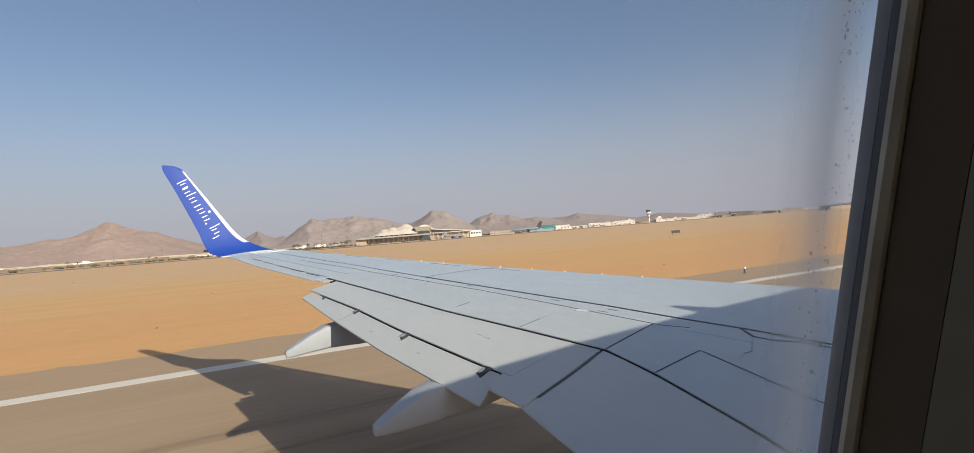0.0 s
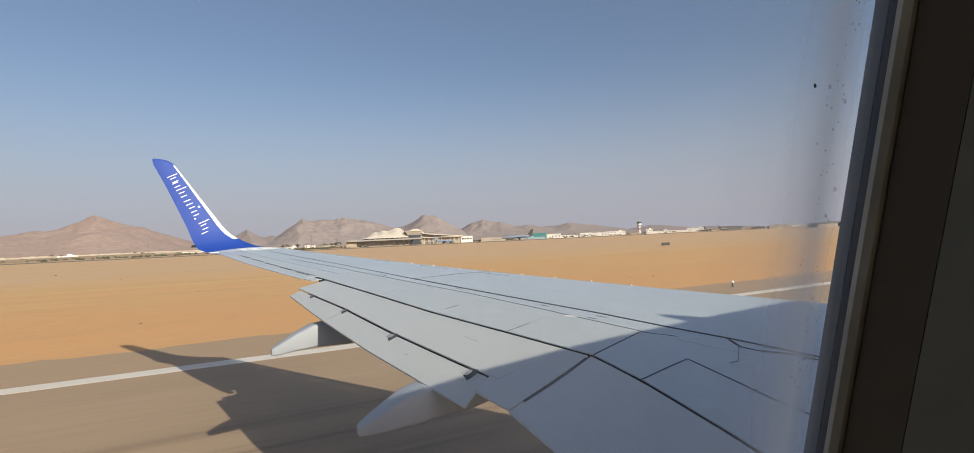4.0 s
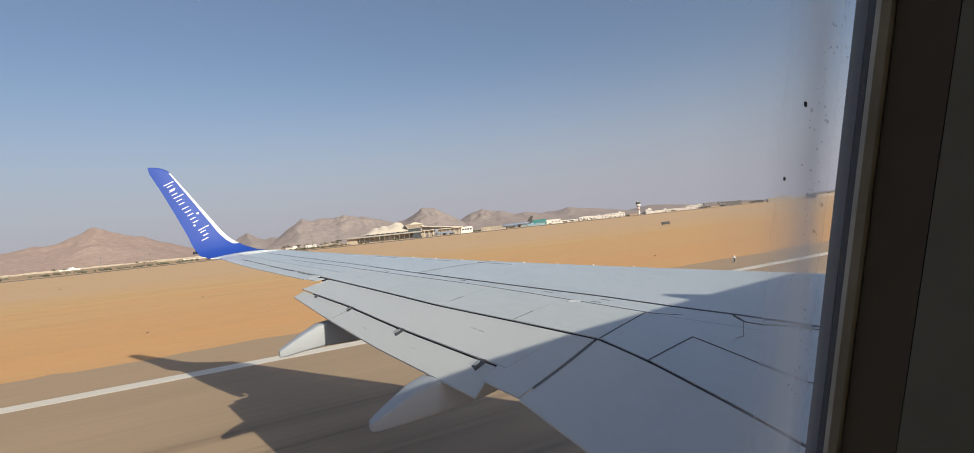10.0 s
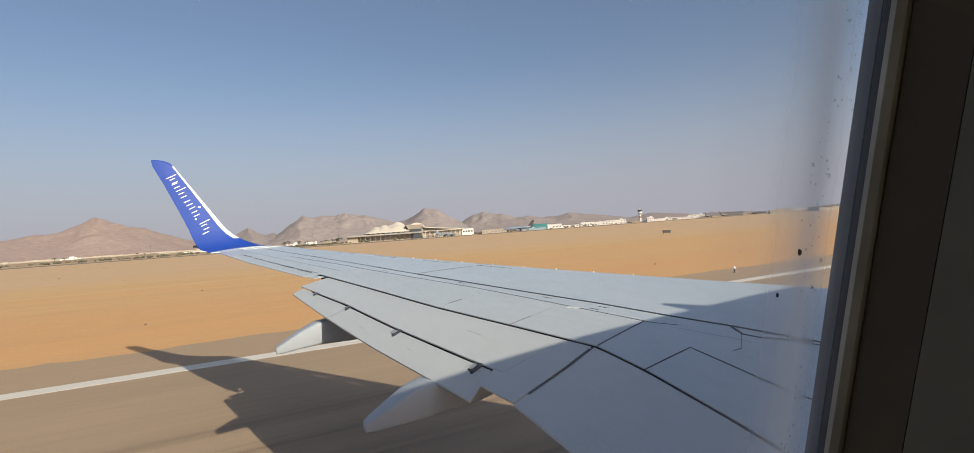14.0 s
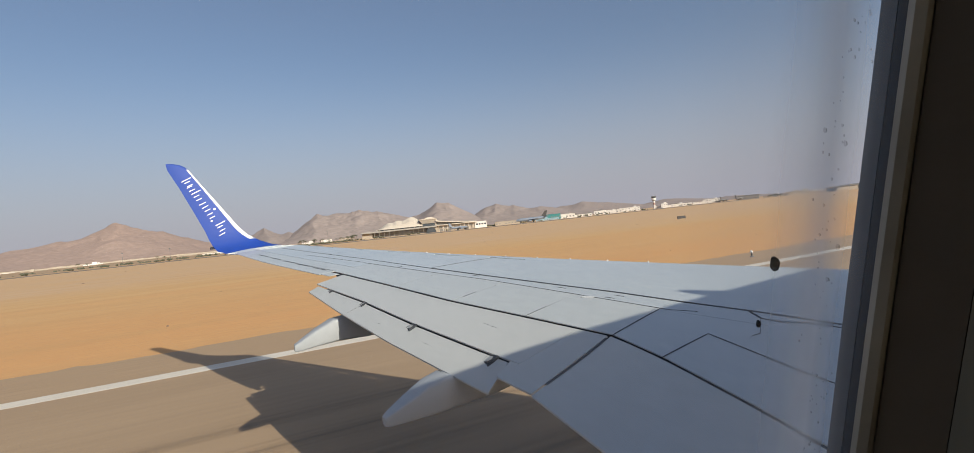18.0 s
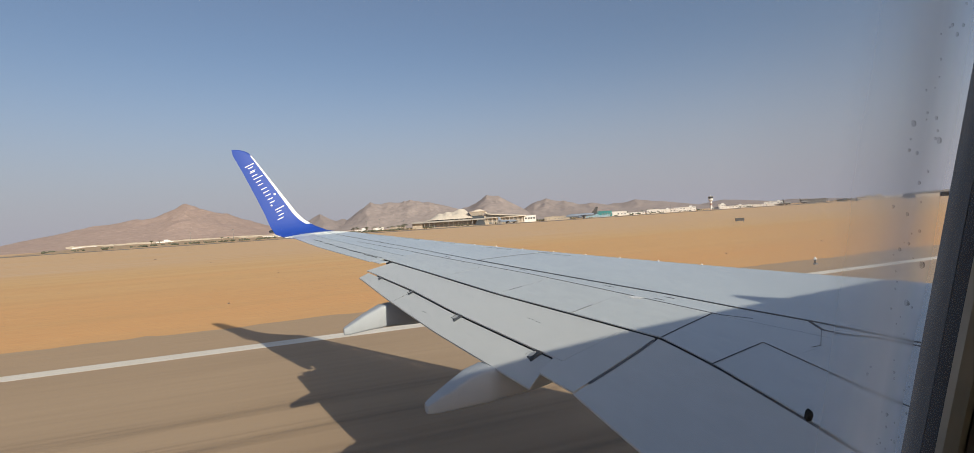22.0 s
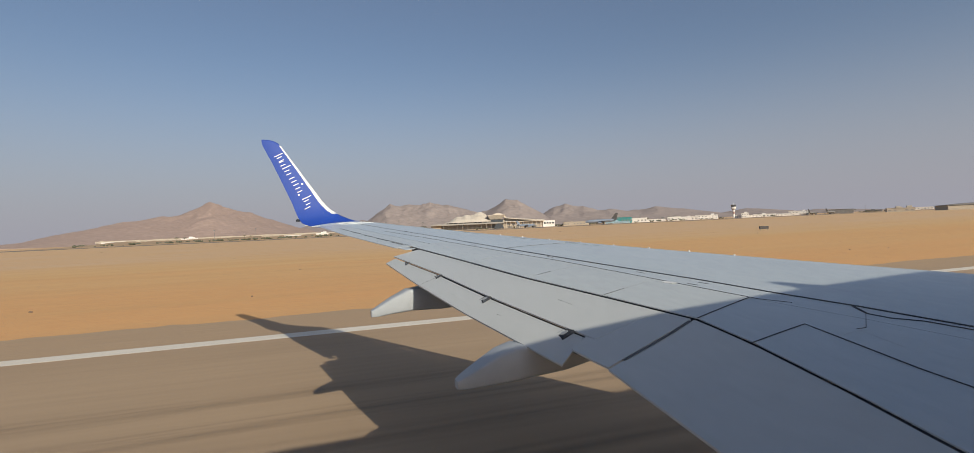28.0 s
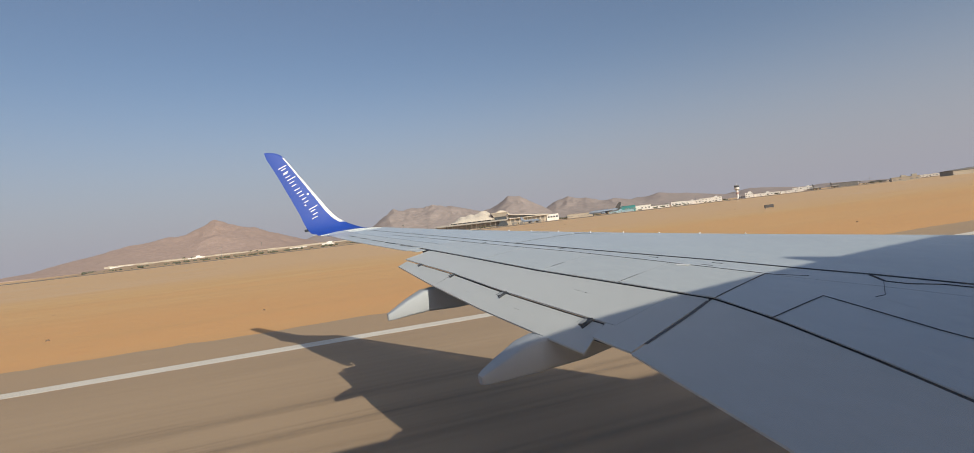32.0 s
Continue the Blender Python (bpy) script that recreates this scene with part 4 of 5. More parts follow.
for x, y, z, r in ((-10.3562, 1.5099, 3.8007, 0.00020), (-10.3688, 1.4997, 3.8064, 0.00021)):
    rings = [[(x + k * r * (1 + 0.2 * math.sin(3 * t)) * math.cos(t * math.tau / 9), y - d, z + k * 1.25 * r * math.sin(t * math.tau / 9)) for t in range(9)] for k, d in ((1, 0), (0.8, 0.0001), (0.3, 0.00015))]
    part("speck", mesh_of("speck", *loft(rings), SMUT), window, "dark speck on the scratched window")


def droplets():
    """Beads of condensation along the rim of the pane."""
    r = random.Random(8)
    v, f = [], []
    for k in range(240):
        t = r.random()
        z = WZ + 0.02 + 0.26 * t
        x = WX + RAKE * (z - WZ) + WW - 0.030 + r.gauss(0, 0.0028) + 0.003 * math.sin(t * 19)
        s = r.uniform(0.00012, 0.00034) + (0.0003 if r.random() < 0.06 else 0)
        y = 1.5715 - LEAN * (z - WZ)
        b = len(v)
        for q, d in ((1.0, 0.0), (0.7, s * 0.6), (0.2, s * 0.85)):
            v += [(x + q * s * math.cos(a * math.tau / 7), y - d, z + q * s * 1.3 * math.sin(a * math.tau / 7)) for a in range(7)]
        for i in range(2):
            for a in range(7):
                f.append([b + i * 7 + a, b + i * 7 + (a + 1) % 7, b + (i + 1) * 7 + (a + 1) % 7, b + (i + 1) * 7 + a])
        f.append([b + 14 + a for a in range(7)])
    return v, f


WET = bpy.data.materials.new("water_bead")
WET.use_nodes = True
wet = WET.node_tree
soft_mix = wet.nodes.new("ShaderNodeMixShader")
soft_mix.inputs["Fac"].default_value = 0.28
wet.links.new(wet.nodes.new("ShaderNodeBsdfTransparent").outputs["BSDF"], soft_mix.inputs[1])
wet.links.new(wet.nodes["Principled BSDF"].outputs["BSDF"], soft_mix.inputs[2])
wet.nodes["Principled BSDF"].inputs["Base Color"].default_value = (0.3, 0.32, 0.35, 1)
wet.nodes["Principled BSDF"].inputs["Roughness"].default_value = 0.2
wet.links.new(soft_mix.outputs["Shader"], wet.nodes["Material Output"].inputs["Surface"])
tagged(part("condensation", mesh_of("condensation", *droplets(), WET, True), window, "beads of condensation on the pane"), kind="stuff")


# ---- the airport across the sand ----
def house(name, at, turn, w, d, h, wall, label, category="building", group="airport buildings", storeys=1, bays=6, roof=None, glass=DUSKY):
    """A flat-roofed block with a parapet, window openings and a door."""
    t = thing(name, at, label, category, group, turn)
    part("wall", mesh_of("wall", *box(-w / 2, w / 2, -d / 2, d / 2, -0.5, h, 0.15), wall), t)
    part("roof", mesh_of("roof", *box(-w / 2 - 0.4, w / 2 + 0.4, -d / 2 - 0.4, d / 2 + 0.4, h - 0.1, h + 0.5, 0.1), roof or wall), t)
    me = mesh_of("window", *box(-w / bays * 0.22, w / bays * 0.22, -0.12, 0.12, 0, h / storeys * 0.30), glass)
    for s in range(storeys):
        for b in range(bays):
            if (b * 7 + s * 3) % 5 == 4:
                continue
            o = part("window", me, t)
            o.location = (-w / 2 + w * (b + 0.5) / bays, -d / 2 - 0.02, h / storeys * (s + 0.32))
    r = random.Random(int(w * 100 + h * 10))
    for k in range(r.choice((0, 1, 2))):
        px, q = r.uniform(-w * 0.38, w * 0.38), r.uniform(1.2, 3.0)
        part("roof_unit", mesh_of("roof_unit", *box(px - q, px + q, -d * 0.2, d * 0.2, h + 0.45, h + 0.5 + q * 0.9, 0.15), roof or wall), t)
    return t


def mast(t, x, y, z, h, r, mat, name="mast"):
    rings = [[(x + k * math.cos(a * math.tau / 8), y + k * math.sin(a * math.tau / 8), z + q) for a in range(8)] for k, q in ((r, 0), (r * 0.5, h))]
    return part(name, mesh_of(name, *loft(rings), mat), t)


ROOFPALE = material("pale_grey_roof", (0.36, 0.335, 0.30), (0.31, 0.29, 0.26), 0.7, scale=0.1)
# terminal with tent roofs
TA, TD = 18.0, 945
x, y = far(TA, TD)
term = thing("terminal", (x, y, 0), "sand-coloured airport terminal with peaked tent roofs", "building", turn=-TA)
part("base", mesh_of("base", *box(-100, 28, -8, 40, 0, 9.5, 0.5), BEIGE), term)
part("canopy_slab", mesh_of("canopy_slab", *box(-106, 26, -22, 40, 9.6, 12.2, 0.5), ROOFPALE), term, "pale flat canopy edge")
part("glazing", mesh_of("glazing", *box(-98, 24, -8.5, -8.05, 1.2, 8.6), DUSKY), term, "glazed front, colour paled for haze")
part("end_block", mesh_of("end_block", *box(-106, -88, -16, 30, 0, 9.5, 0.4), BEIGE), term)
for k in range(13):
    part("column", mesh_of("column", *box(-84 + k * 8.6, -83.3 + k * 8.6, -21, -20.3, 0, 9.7, 0.1), ROOFPALE), term)
for k in range(11):
    part("mullion", mesh_of("mullion", *box(-94 + k * 10.8, -93.5 + k * 10.8, -8.8, -8.45, 1.0, 8.8), BEIGE), term)
part("clerestory", mesh_of("clerestory", *box(-78, 6, -4, 30, 12.1, 14.4, 0.2), GLASSY), term, "dark window band under the tent roof")
for k in range(10):
    part("pier", mesh_of("pier", *box(-76.4 + k * 8.9, -74.2 + k * 8.9, -4.6, -3.9, 12.1, 14.5), TENT), term)


def membrane():
    """One long tent roof: low humps, a saddle and a broad peak."""
    ridge = [(-82, 14.4), (-74, 17), (-66, 22.5), (-60, 25.4), (-56, 25.6), (-51, 25.0), (-45, 28), (-41, 28.2), (-35, 26.4), (-28, 28.5), (-22, 31.6), (-17, 32.4), (-12, 31), (-6, 26.5), (0, 19), (3, 15)]
    rows = []
    for j in range(17):
        q = j / 16 * 2 - 1
        row = []
        for i in range(58):
            px = -82 + 85.0 * i / 57
            k = (1 - abs(q) ** 1.6) * (0.93 + 0.07 * math.cos(q * 9))
            row.append((px, 10 + q * 19, 14.4 + (interp(ridge, px) - 14.4) * k))
        rows.append(row)
    return sheet(rows, (0, 0, -0.5))


def vault(x0, x1, z0, rise, y0, y1, lean=0.0):
    """A barrel roof across the hall, highest in its middle."""
    return sheet([[(x0 + (x1 - x0) * i / 16, yy, z0 + rise * math.sin(math.pi * i / 16) ** 0.7 + lean * i / 16) for yy in (y0, (y0 + y1) / 2, y1)] for i in range(17)], (0, 0, -4.0))


part("tent_roof", mesh_of("tent_roof", *membrane(), TENT, True), term, "long pale tent roof with soft peaks")
part("upper_hall", mesh_of("upper_hall", *box(-2, 27, -6, 34, 0, 17.5, 0.6), BEIGE), term)
part("flared_roof", mesh_of("flared_roof", *loft([[(x0, y0, z0), (x1, y0, z0), (x1, 34, z0 + 1), (x0, 34, z0 + 1)] for x0, x1, y0, z0 in ((1, 22, -7, 17.5), (-2, 26, -11, 22.5), (-3.5, 28, -13, 24.6), (-3.5, 28, -13, 25.3))]), TENT), term, "grey roof flaring outwards")
part("hall_glazing", mesh_of("hall_glazing", *box(2, 24, -6.6, -6.05, 12.5, 17), GLASSY), term, "dark glazed upper storey")
part("barrel_roof", mesh_of("barrel_roof", *vault(-2, 33, 17.5, 11.5, 6, 38), TENT, True), term, "broad pale barrel roof")
sweep = [[(27 + 73 * i / 18, yy, 21.0 - 7.6 * (i / 18) ** 0.8 + dz) for yy, dz in ((-11, -0.6), (8, 0.5), (32, 0.0))] for i in range(19)]
part("sweeping_roof", mesh_of("sweeping_roof", *sheet(sweep, (0, 0, -1.3)), TENT, True), term, "long pale roof sweeping down")
part("upper_storey", mesh_of("upper_storey", *loft([[(px, -4, 12.2), (px, 28, 12.2), (px, 28, zz), (px, -4, zz)] for px, zz in ((27.3, 19.0), (60, 15.2), (96, 12.6))]), DUSKY), term, "glazed storey under the sweeping roof, colour paled for haze")
part("ledge", mesh_of("ledge", *box(27.3, 97, -12, -5.9, 11.2, 12.4, 0.2), TENT), term)
for k in range(9):
    part("pillar", mesh_of("pillar", *box(30 + k * 7.8, 30.7 + k * 7.8, -11.4, -10.7, 0, 11.2), TENT), term)
part("portal", mesh_of("portal", *loft([[(16 + 9 * math.cos(t * math.pi / 10), yy, 9.5 * math.sin(t * math.pi / 10)) for t in range(11)] for yy in (-22.6, -22.05)]), GLASSY), term, "dark arched entrance")
part("side_wing", mesh_of("side_wing", *box(27.2, 96, -6, 28, 0, 12.4, 0.5), BEIGE), term)
for k in range(7):
    part("window", mesh_of("window", *box(31 + k * 9.2, 37 + k * 9.2, -6.4, -6, 6.0, 9.6), DUSKY), term)
for k in range(4):
    part("doorway", mesh_of("doorway", *box(32 + k * 15, 41 + k * 15, -6.4, -6, 0, 4.4), DUSKY), term)
part("end_pavilion", mesh_of("end_pavilion", *box(96.2, 118, -8, 24, 0, 11.6, 0.4), PLASTER), term)
for k in range(4):
    part("window", mesh_of("window", *box(98.5 + k * 4.9, 101.6 + k * 4.9, -8.4, -8, 5.4, 8.2), GLASSY), term)

# control tower
CA = 43.3
x, y = far(CA, 1240)
tower = thing("control_tower", (x, y, 0), "pale concrete control tower with a dark glazed cab", "tower", turn=-CA)


def drum(r0, r1, z0, z1, n=12):
    return loft([[(r * math.cos(t * math.tau / n), r * math.sin(t * math.tau / n), z) for t in range(n)] for r, z in ((r0, z0), (r1, z1))])


for nm, r0, r1, z0, z1, mt in (("shaft", 2.4, 2.2, 0, 18, PLASTER), ("collar", 2.4, 4.6, 18, 20.5, BEIGE), ("gallery", 5.0, 5.0, 20.5, 24.5, PLASTER), ("cab_glazing", 4.4, 5.3, 24.5, 28, GLASSY), ("cab_roof", 5.6, 5.2, 28, 29.2, ROOFGREY), ("red_band", 2.45, 2.4, 9.5, 14, REDBAND)):
    part(nm, mesh_of(nm, *drum(r0, r1, z0, z1), mt), tower)
mast(tower, 0, 0, 29.2, 4, 0.3, WHITE, "aerial")
x, y = far(44.3, 1235)
house("tower_annex", (x, y, 0), -CA, 14, 12, 9.5, PLASTER, "white block beside the control tower", storeys=2, bays=3)

# white service buildings in a long row
rnd = random.Random(11)
az = 33.9
while az < 49:
    d = rnd.uniform(880, 930) / math.cos(radians(az))
    w = rnd.uniform(24, 52)
    h = rnd.uniform(4.5, 9.0)
    if abs(az - CA) > 1.2:
        x, y = far(az, d)
        wall = rnd.choice((PLASTER, PLASTER, PLASTER, PLASTER, BEIGE))
        house("service_building", (x, y, 0), -az + rnd.uniform(-4, 4), w, 18, h, wall, "low white flat-roofed airport building" if wall is PLASTER else "low beige flat-roofed airport building", storeys=rnd.choice((1, 2)), bays=max(4, int(w / 6)), roof=rnd.choice((PLASTER, PLASTER, ROOFGREY)))
    az += math.degrees(w / d) * rnd.uniform(0.6, 0.95)
x, y = far(32.4, 1060)
house("teal_hall", (x, y, 0), -32.4, 36, 20, 11, TEAL, "teal clad airport hall", bays=7)
x, y = far(31.9, 1030)
house("blue_shed", (x, y, 0), -31.9, 46, 8, 3.6, PALEBLUE, "long low pale blue shed", bays=9)
x, y = far(27.5, 960)
house("terminal_annex", (x, y, 0), -27.5, 46, 16, 6.5, BEIGE, "low beige building beside the terminal", bays=8)
# scattered beige blocks beyond the winglet and past the tower
az = -19.0
while az < 10.6:
    d = rnd.uniform(940, 1040) / math.cos(radians(az))
    w = rnd.uniform(12, 34)
    h = rnd.uniform(4, 7)
    x, y = far(az, d)
    wall = rnd.choice((PLASTER, BEIGE, BEIGE))
    house("town_building", (x, y, 0), -az + rnd.uniform(-15, 15), w, 12, h, wall, "small pale desert building" if wall is PLASTER else "small beige desert building", "building", "distant small buildings", rnd.choice((1, 2)), max(3, int(w / 5)))
    az += math.degrees(w / d) * rnd.uniform(0.85, 2.4)
az = 52.6
while az < 64:
    d = rnd.uniform(900, 960) / math.cos(radians(az))
    w = rnd.uniform(18, 44)
    x, y = far(az, d)
    wall = rnd.choice((PLASTER, BEIGE, ROOFGREY))
    house("town_building", (x, y, 0), -az + rnd.uniform(-10, 10), w, 14, rnd.uniform(4, 8), wall, "small flat-roofed desert building", "building", "distant small buildings", 1, max(3, int(w / 6)))
    az += math.degrees(w / d) * rnd.uniform(1.1, 2.4)
x, y = far(52.2, 1420)
house("dark_hall", (x, y, 0), -52, 46, 18, 9, ROOFGREY, "dark grey flat-roofed hall", bays=6)

# hangar with a pitched roof and open front
HA = 61.0
x, y = far(HA, 860)
hangar = thing("hangar", (x, y, 0), "grey metal aircraft hangar with a pitched roof", "hangar", turn=-HA + 20)
for nm, bx, mt in (("side_wall", box(-30, -29, -20, 20, 0, 6), BEIGE), ("side_wall", box(29, 30, -20, 20, 0, 6), BEIGE), ("back_wall", box(-29, 29, 19, 20, 0, 6), BEIGE), ("hangar_door", box(-29, -6, -20, -19, 0, 5), BEIGE), ("lintel", box(-29, 29, -20, -18.5, 5, 6), ROOFGREY)):
    part(nm, mesh_of(nm, *bx, mt), hangar)
part("roof", mesh_of("roof", *loft([[(-31.5, yy, 6), (0, yy, 8), (31.5, yy, 6), (31.5, yy, 5.6), (-31.5, yy, 5.6)] for yy in (-21, 21)]), ROOFGREY), hangar, "grey pitched metal roof")
x, y = far(56.4, 900)
house("hangar_office", (x, y, 0), -48, 30, 14, 5, BEIGE, "beige office block beside the hangar", storeys=1, bays=5)

# low embankment with the boundary wall on its crest
x, y = far(-8, 1000)
v, f = sheet([[(-260 + 26 * i, yy, zz * (0.9 + 0.25 * noise.noise((i * 0.4, 2, 0))) * min(1, min(i, 20 - i) / 3)) for yy, zz in ((-130, 0.0), (-60, 3.2), (0, 6.2), (40, 6.2))] for i in range(21)], (0, 0, -2))
bank = new("embankment", mesh_of("embankment", v, f, SHOULDER, True))
bank.matrix_world = pose(x, y, 0, 0, 0, 4)
tagged(bank, "low dusty embankment far across the sand", "embankment", kind="structure")
bw = thing("boundary_wall", (x, y, 5.0), "long pale boundary wall far across the sand", "wall", turn=4)
for k in range(20):
    part("wall_panel", mesh_of("wall_panel", *box(-210 + k * 20, -190.3 + k * 20, 4.6, 5.4, 0, 2.8 + 0.4 * math.sin(k * 1.7), 0.1), BEIGE), bw)


# parked airliners
def parked(at, turn, body, fin, label, size=1.0):
    t = thing("parked_airliner", at, label, "aircraft", "parked aircraft at the apron", turn)
    t.scale = (size, size, size)
    rings = []
    for px, k, zc in ((-19, 0.12, 5.4), (-16, 0.5, 4.8), (-11, 0.95, 4.2), (-4, 1, 4.0), (6, 1, 4.0), (13, 1, 4.0), (17, 0.75, 3.7), (19, 0.3, 3.3)):
        rings.append([(px, 1.95 * k * math.cos(a * math.tau / 14), zc + 1.95 * k * math.sin(a * math.tau / 14)) for a in range(14)])
    part("hull", mesh_of("hull", *loft(rings), body, True), t)
    part("tail_fin", mesh_of("tail_fin", *loft([[(px0, yy, z), (px1, yy, z), (px1, -yy, z), (px0, -yy, z)] for px0, px1, yy, z in ((-17.5, -11, 0.3, 5.2), (-19.5, -16.6, 0.12, 12.4))]), fin), t, "tall coloured tail fin")
    for s in (-1, 1):
        part("parked_wing", mesh_of("parked_wing", *loft([[(a, s * yy, zz), (b, s * yy, zz), (b, s * yy, zz + th), (a, s * yy, zz + th)] for a, b, yy, zz, th in ((-3.5, 4, 1.5, 2.9, 0.7), (-8.5, -6.8, 17, 4.1, 0.2))]), body), t)
        part("tailplane", mesh_of("tailplane", *loft([[(a, s * yy, zz), (b, s * yy, zz), (b, s * yy, zz + th), (a, s * yy, zz + th)] for a, b, yy, zz, th in ((-17.5, -14, 0.6, 5.2, 0.3), (-19.5, -18, 7, 5.9, 0.15))]), body), t)
        part("engine", mesh_of("engine", *loft([[(px, s * 5.2 + 1.0 * math.cos(a * math.tau / 12), 1.9 + 1.0 * math.sin(a * math.tau / 12)) for a in range(12)] for px in (0.5, 4.5)]), body, True), t)
    for px in (-2, 14):
        part("gear", mesh_of("gear", *box(px - 0.4, px + 0.4, -1.8, 1.8, 0, 2.3, 0.1), SIGNDARK), t)
    return t


for az, d, turn, body, fin, lab in ((30.2, 900, 158, SLATE, SIGNDARK, "slate blue parked airliner with a dark tail"), (50.0, 1340, 15, ROOFGREY, SIGNDARK, "grey parked airliner with a dark tail"), (51.4, 1360, 12, ROOFGREY, SIGNDARK, "grey parked airliner with a dark tail"), (22.0, 880, 12, SLATE, SLATE, "slate blue parked airliner beside the terminal")):
    x, y = far(az, d)
    parked((x, y, 0.1), turn, body, fin, lab, 1.45 if az == 30.2 else 1.0)

# palms
pv, pf = [], []
for k in range(16):
    a = k * 2.399
    up = 0.5 if k % 2 else -0.1
    spine = [Vector((math.cos(a) * r, math.sin(a) * r, 7.5 + up * r - 0.16 * r * r)) for r in (0.1, 1.0, 2.0, 3.0)]
    side = Vector((-math.sin(a), math.cos(a), 0))
    b0 = len(pv)
    for p, w in zip(spine, (0.12, 0.5, 0.42, 0.05)):
        pv += [tuple(p - side * w - Vector((0, 0, w * 0.5))), tuple(p), tuple(p + side * w - Vector((0, 0, w * 0.5)))]
    for i in range(3):
        for j in range(2):
            q = b0 + i * 3 + j
            pf.append([q, q + 1, q + 4, q + 3])
palm = thing("palm_tree", (*far(9.2, 890), 0), "small date palm with a ragged green crown", "tree", "palms by the terminal")
part("trunk", mesh_of("trunk", *loft([[(k * math.cos(t * math.tau / 7) + q * 0.02, k * math.sin(t * math.tau / 7), q) for t in range(7)] for k, q in ((0.4, 0), (0.28, 3), (0.26, 7.6))]), BARK, True), palm)
part("crown", mesh_of("crown", pv, pf, LEAF), palm)
for k in range(46):
    a = rnd.uniform(5, 11) if k < 26 else rnd.uniform(-16, 58)
    x, y = far(a, rnd.uniform(870, 940) / math.cos(radians(a)))
    s = rnd.uniform(0.85, 1.35)
    c = copy_thing(palm, pose(x, y, 0, 0, 0, rnd.uniform(0, 360)))
    c.scale = (s, s, s)

# shrubs and garden trees between the buildings, in the haze-paled leaf colour
def shrubs():
    r = random.Random(21)
    v, f = [], []
    for k in range(520):
        a = r.uniform(-21, 11) if k < 330 else r.uniform(11, 62)
        x, y = far(a, r.uniform(860, 990) / math.cos(radians(a)))
        s = r.uniform(0.7, 2.1)
        for c in range(4):
            cx, cy, cz = x + r.gauss(0, s), y + r.gauss(0, s), s * r.uniform(0.5, 1.4)
            b = len(v)
            for i, (q, h) in enumerate(((0.5, -0.7), (1.0, -0.1), (0.6, 0.6))):
                v += [(cx + s * q * r.uniform(0.7, 1.2) * math.cos(t * math.tau / 6), cy + s * q * r.uniform(0.7, 1.2) * math.sin(t * math.tau / 6), max(0.1, cz + s * h * r.uniform(0.8, 1.2))) for t in range(6)]
            for i in range(2):
                for t in range(6):
                    f.append([b + i * 6 + t, b + i * 6 + (t + 1) % 6, b + (i + 1) * 6 + (t + 1) % 6, b + (i + 1) * 6 + t])
            f.append([b + 12 + t for t in range(6)])
    return v, f


tagged(new("shrubs", mesh_of("shrubs", *shrubs(), LEAF)), "dark green shrubs among the distant buildings, colour paled for haze", "shrubs", kind="stuff")

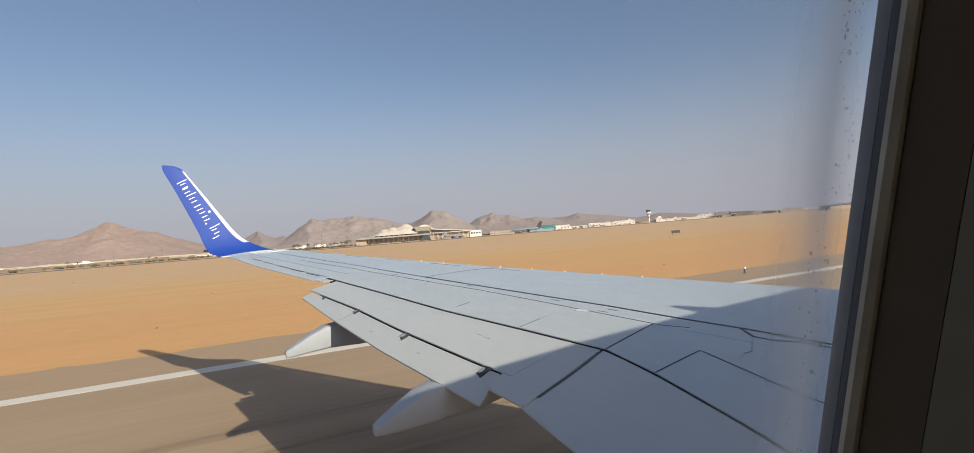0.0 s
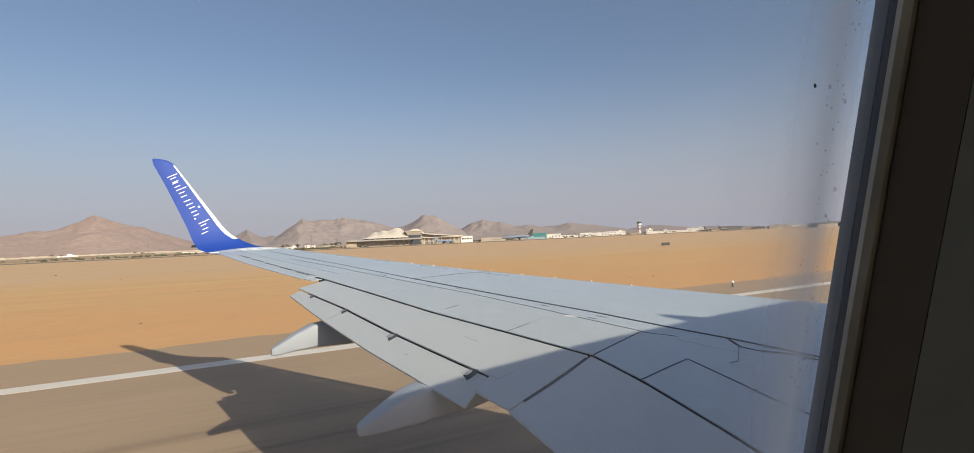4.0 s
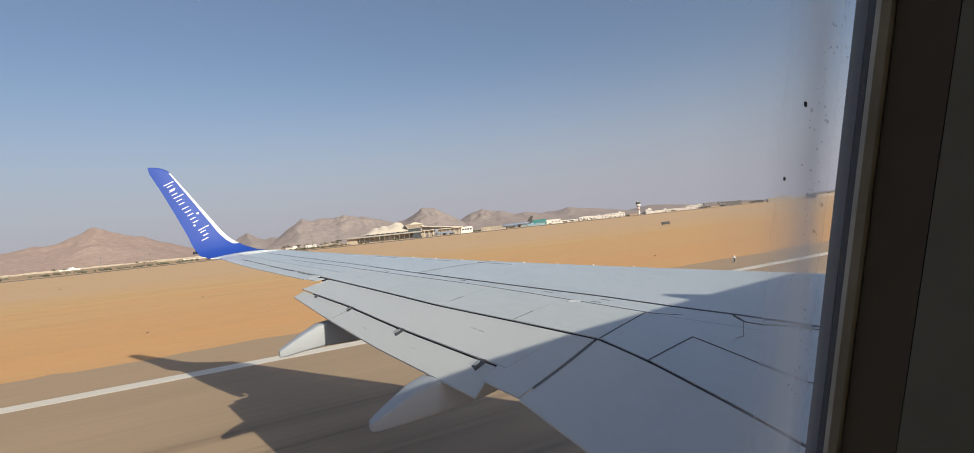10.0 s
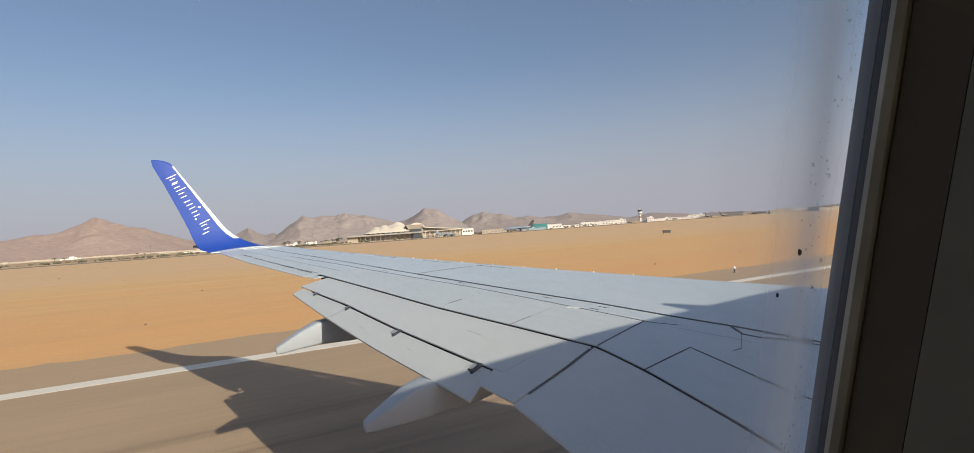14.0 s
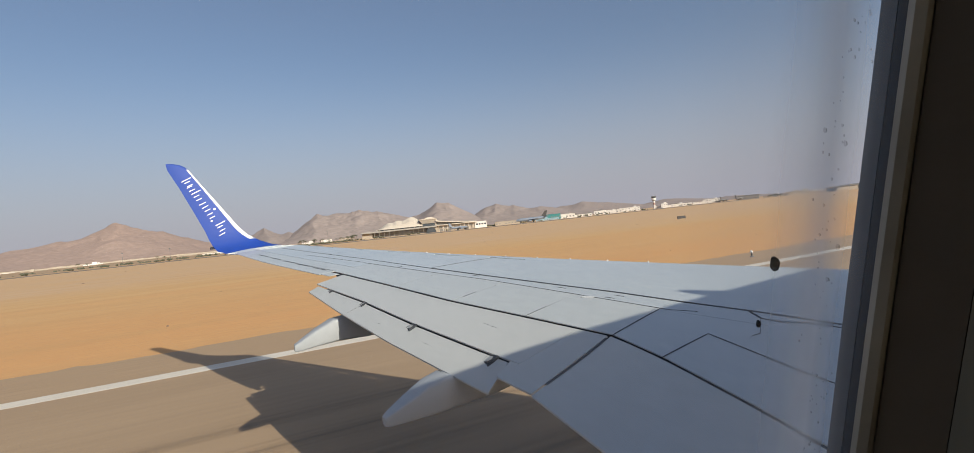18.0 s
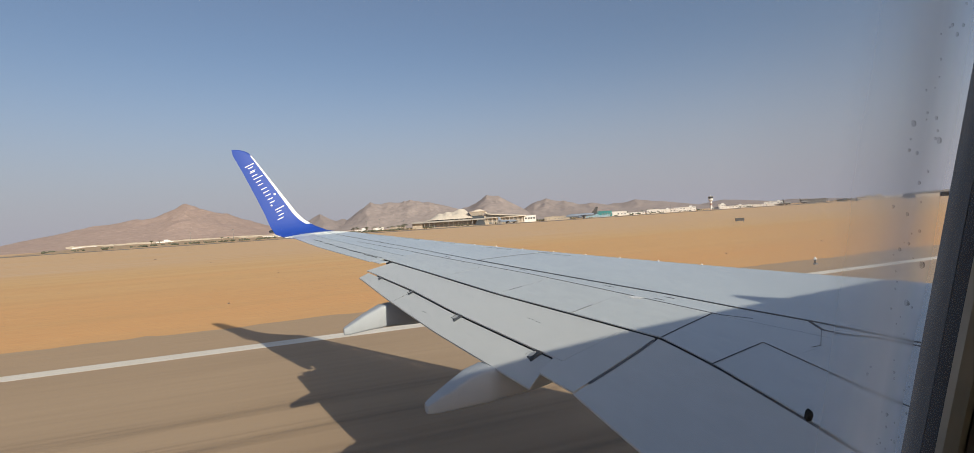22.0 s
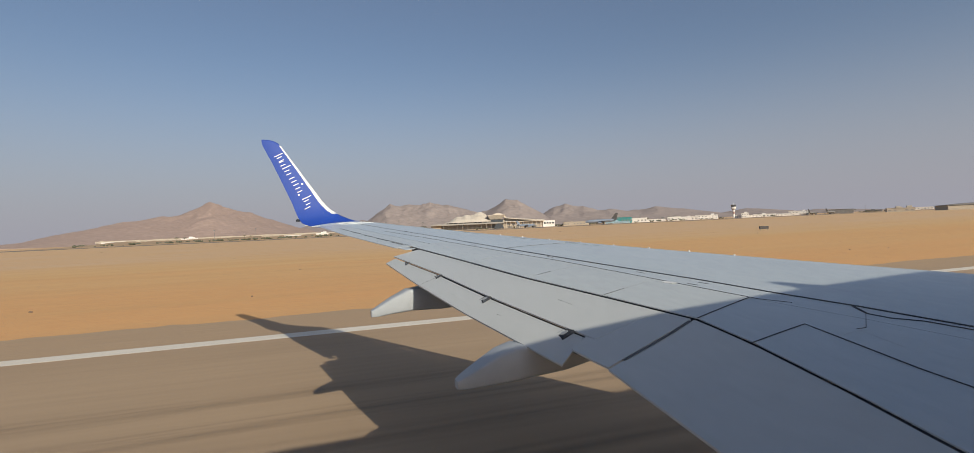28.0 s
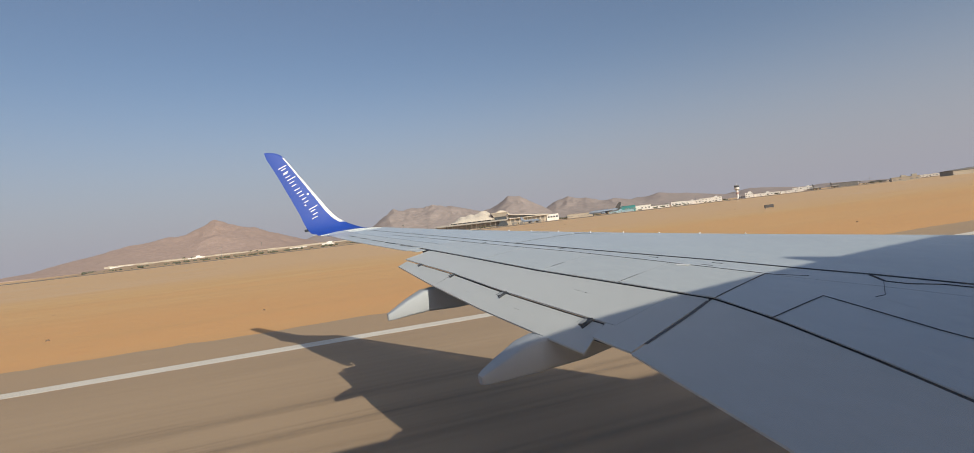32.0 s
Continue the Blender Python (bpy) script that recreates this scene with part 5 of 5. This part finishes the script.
# lattice masts and apron light poles
for az, h in ((6.6, 19), (8.0, 21), (-6.5, 18), (-10.2, 17), (10.6, 17), (34.3, 15), (39.4, 16), (54, 15)):
    x, y = far(az, 900 / math.cos(radians(az)))
    pole = thing("light_mast", (x, y, 0), "tall thin apron light mast", "mast", "apron light masts")
    mast(pole, 0, 0, 0, h, 0.35, ROOFGREY, "pole")
    part("lamp_head", mesh_of("lamp_head", *box(-1.4, 1.4, -0.5, 0.5, h - 0.2, h + 0.8, 0.1), ROOFGREY), pole)

# signs, lights and stones beside the runway
sign = thing("runway_sign", (95.4, 104.2, 0.1), "dark rectangular taxiway sign on short legs", "sign", turn=-6)
part("board", mesh_of("board", *box(-1.3, 1.3, -0.12, 0.12, 0.25, 1.0, 0.03), SIGNDARK), sign)
for dx in (-1.1, 1.1):
    part("leg", mesh_of("leg", *box(dx - 0.05, dx + 0.05, -0.05, 0.05, -0.2, 0.3), ROOFGREY), sign)
for lx in (21.5, 81.5, 141.5, -38.5):
    lamp = thing("runway_edge_light", (lx, 26.4, 0), "small runway edge light on a stub", "light", "runway edge lights")
    part("base", mesh_of("base", *drum(0.16, 0.13, -0.01, 0.06), ROOFGREY), lamp)
    part("stub", mesh_of("stub", *drum(0.05, 0.05, 0.06, 0.32, 8), SIGNDARK), lamp)
    part("lens", mesh_of("lens", *drum(0.10, 0.06, 0.32, 0.46), WHITE, True), lamp)


def stones():
    v, f = [], []
    r = random.Random(3)
    for k in range(55):
        y = 36 + 300 * r.random() ** 2
        x = r.uniform(-0.7, 1.9) * y - 10
        s = r.uniform(0.03, 0.075) * (1 + y / 90)
        ring = [(x + s * 1.6 * (0.7 + 0.5 * r.random()) * math.cos(t * math.tau / 7), y + s * (0.7 + 0.5 * r.random()) * math.sin(t * math.tau / 7)) for t in range(7)]
        b = len(v)
        v += [(px, py, -0.1) for px, py in ring] + [(x + (px - x) * 0.6, y + (py - y) * 0.6, 0.1 + s * 0.55) for px, py in ring]
        for t in range(7):
            f.append([b + t, b + (t + 1) % 7, b + 7 + (t + 1) % 7, b + 7 + t])
        f.append([b + 7 + t for t in range(7)])
    return v, f


tagged(new("desert_stones", mesh_of("desert_stones", *stones(), STONE)), "scattered small brown stones on the sand", "stones", kind="stuff")
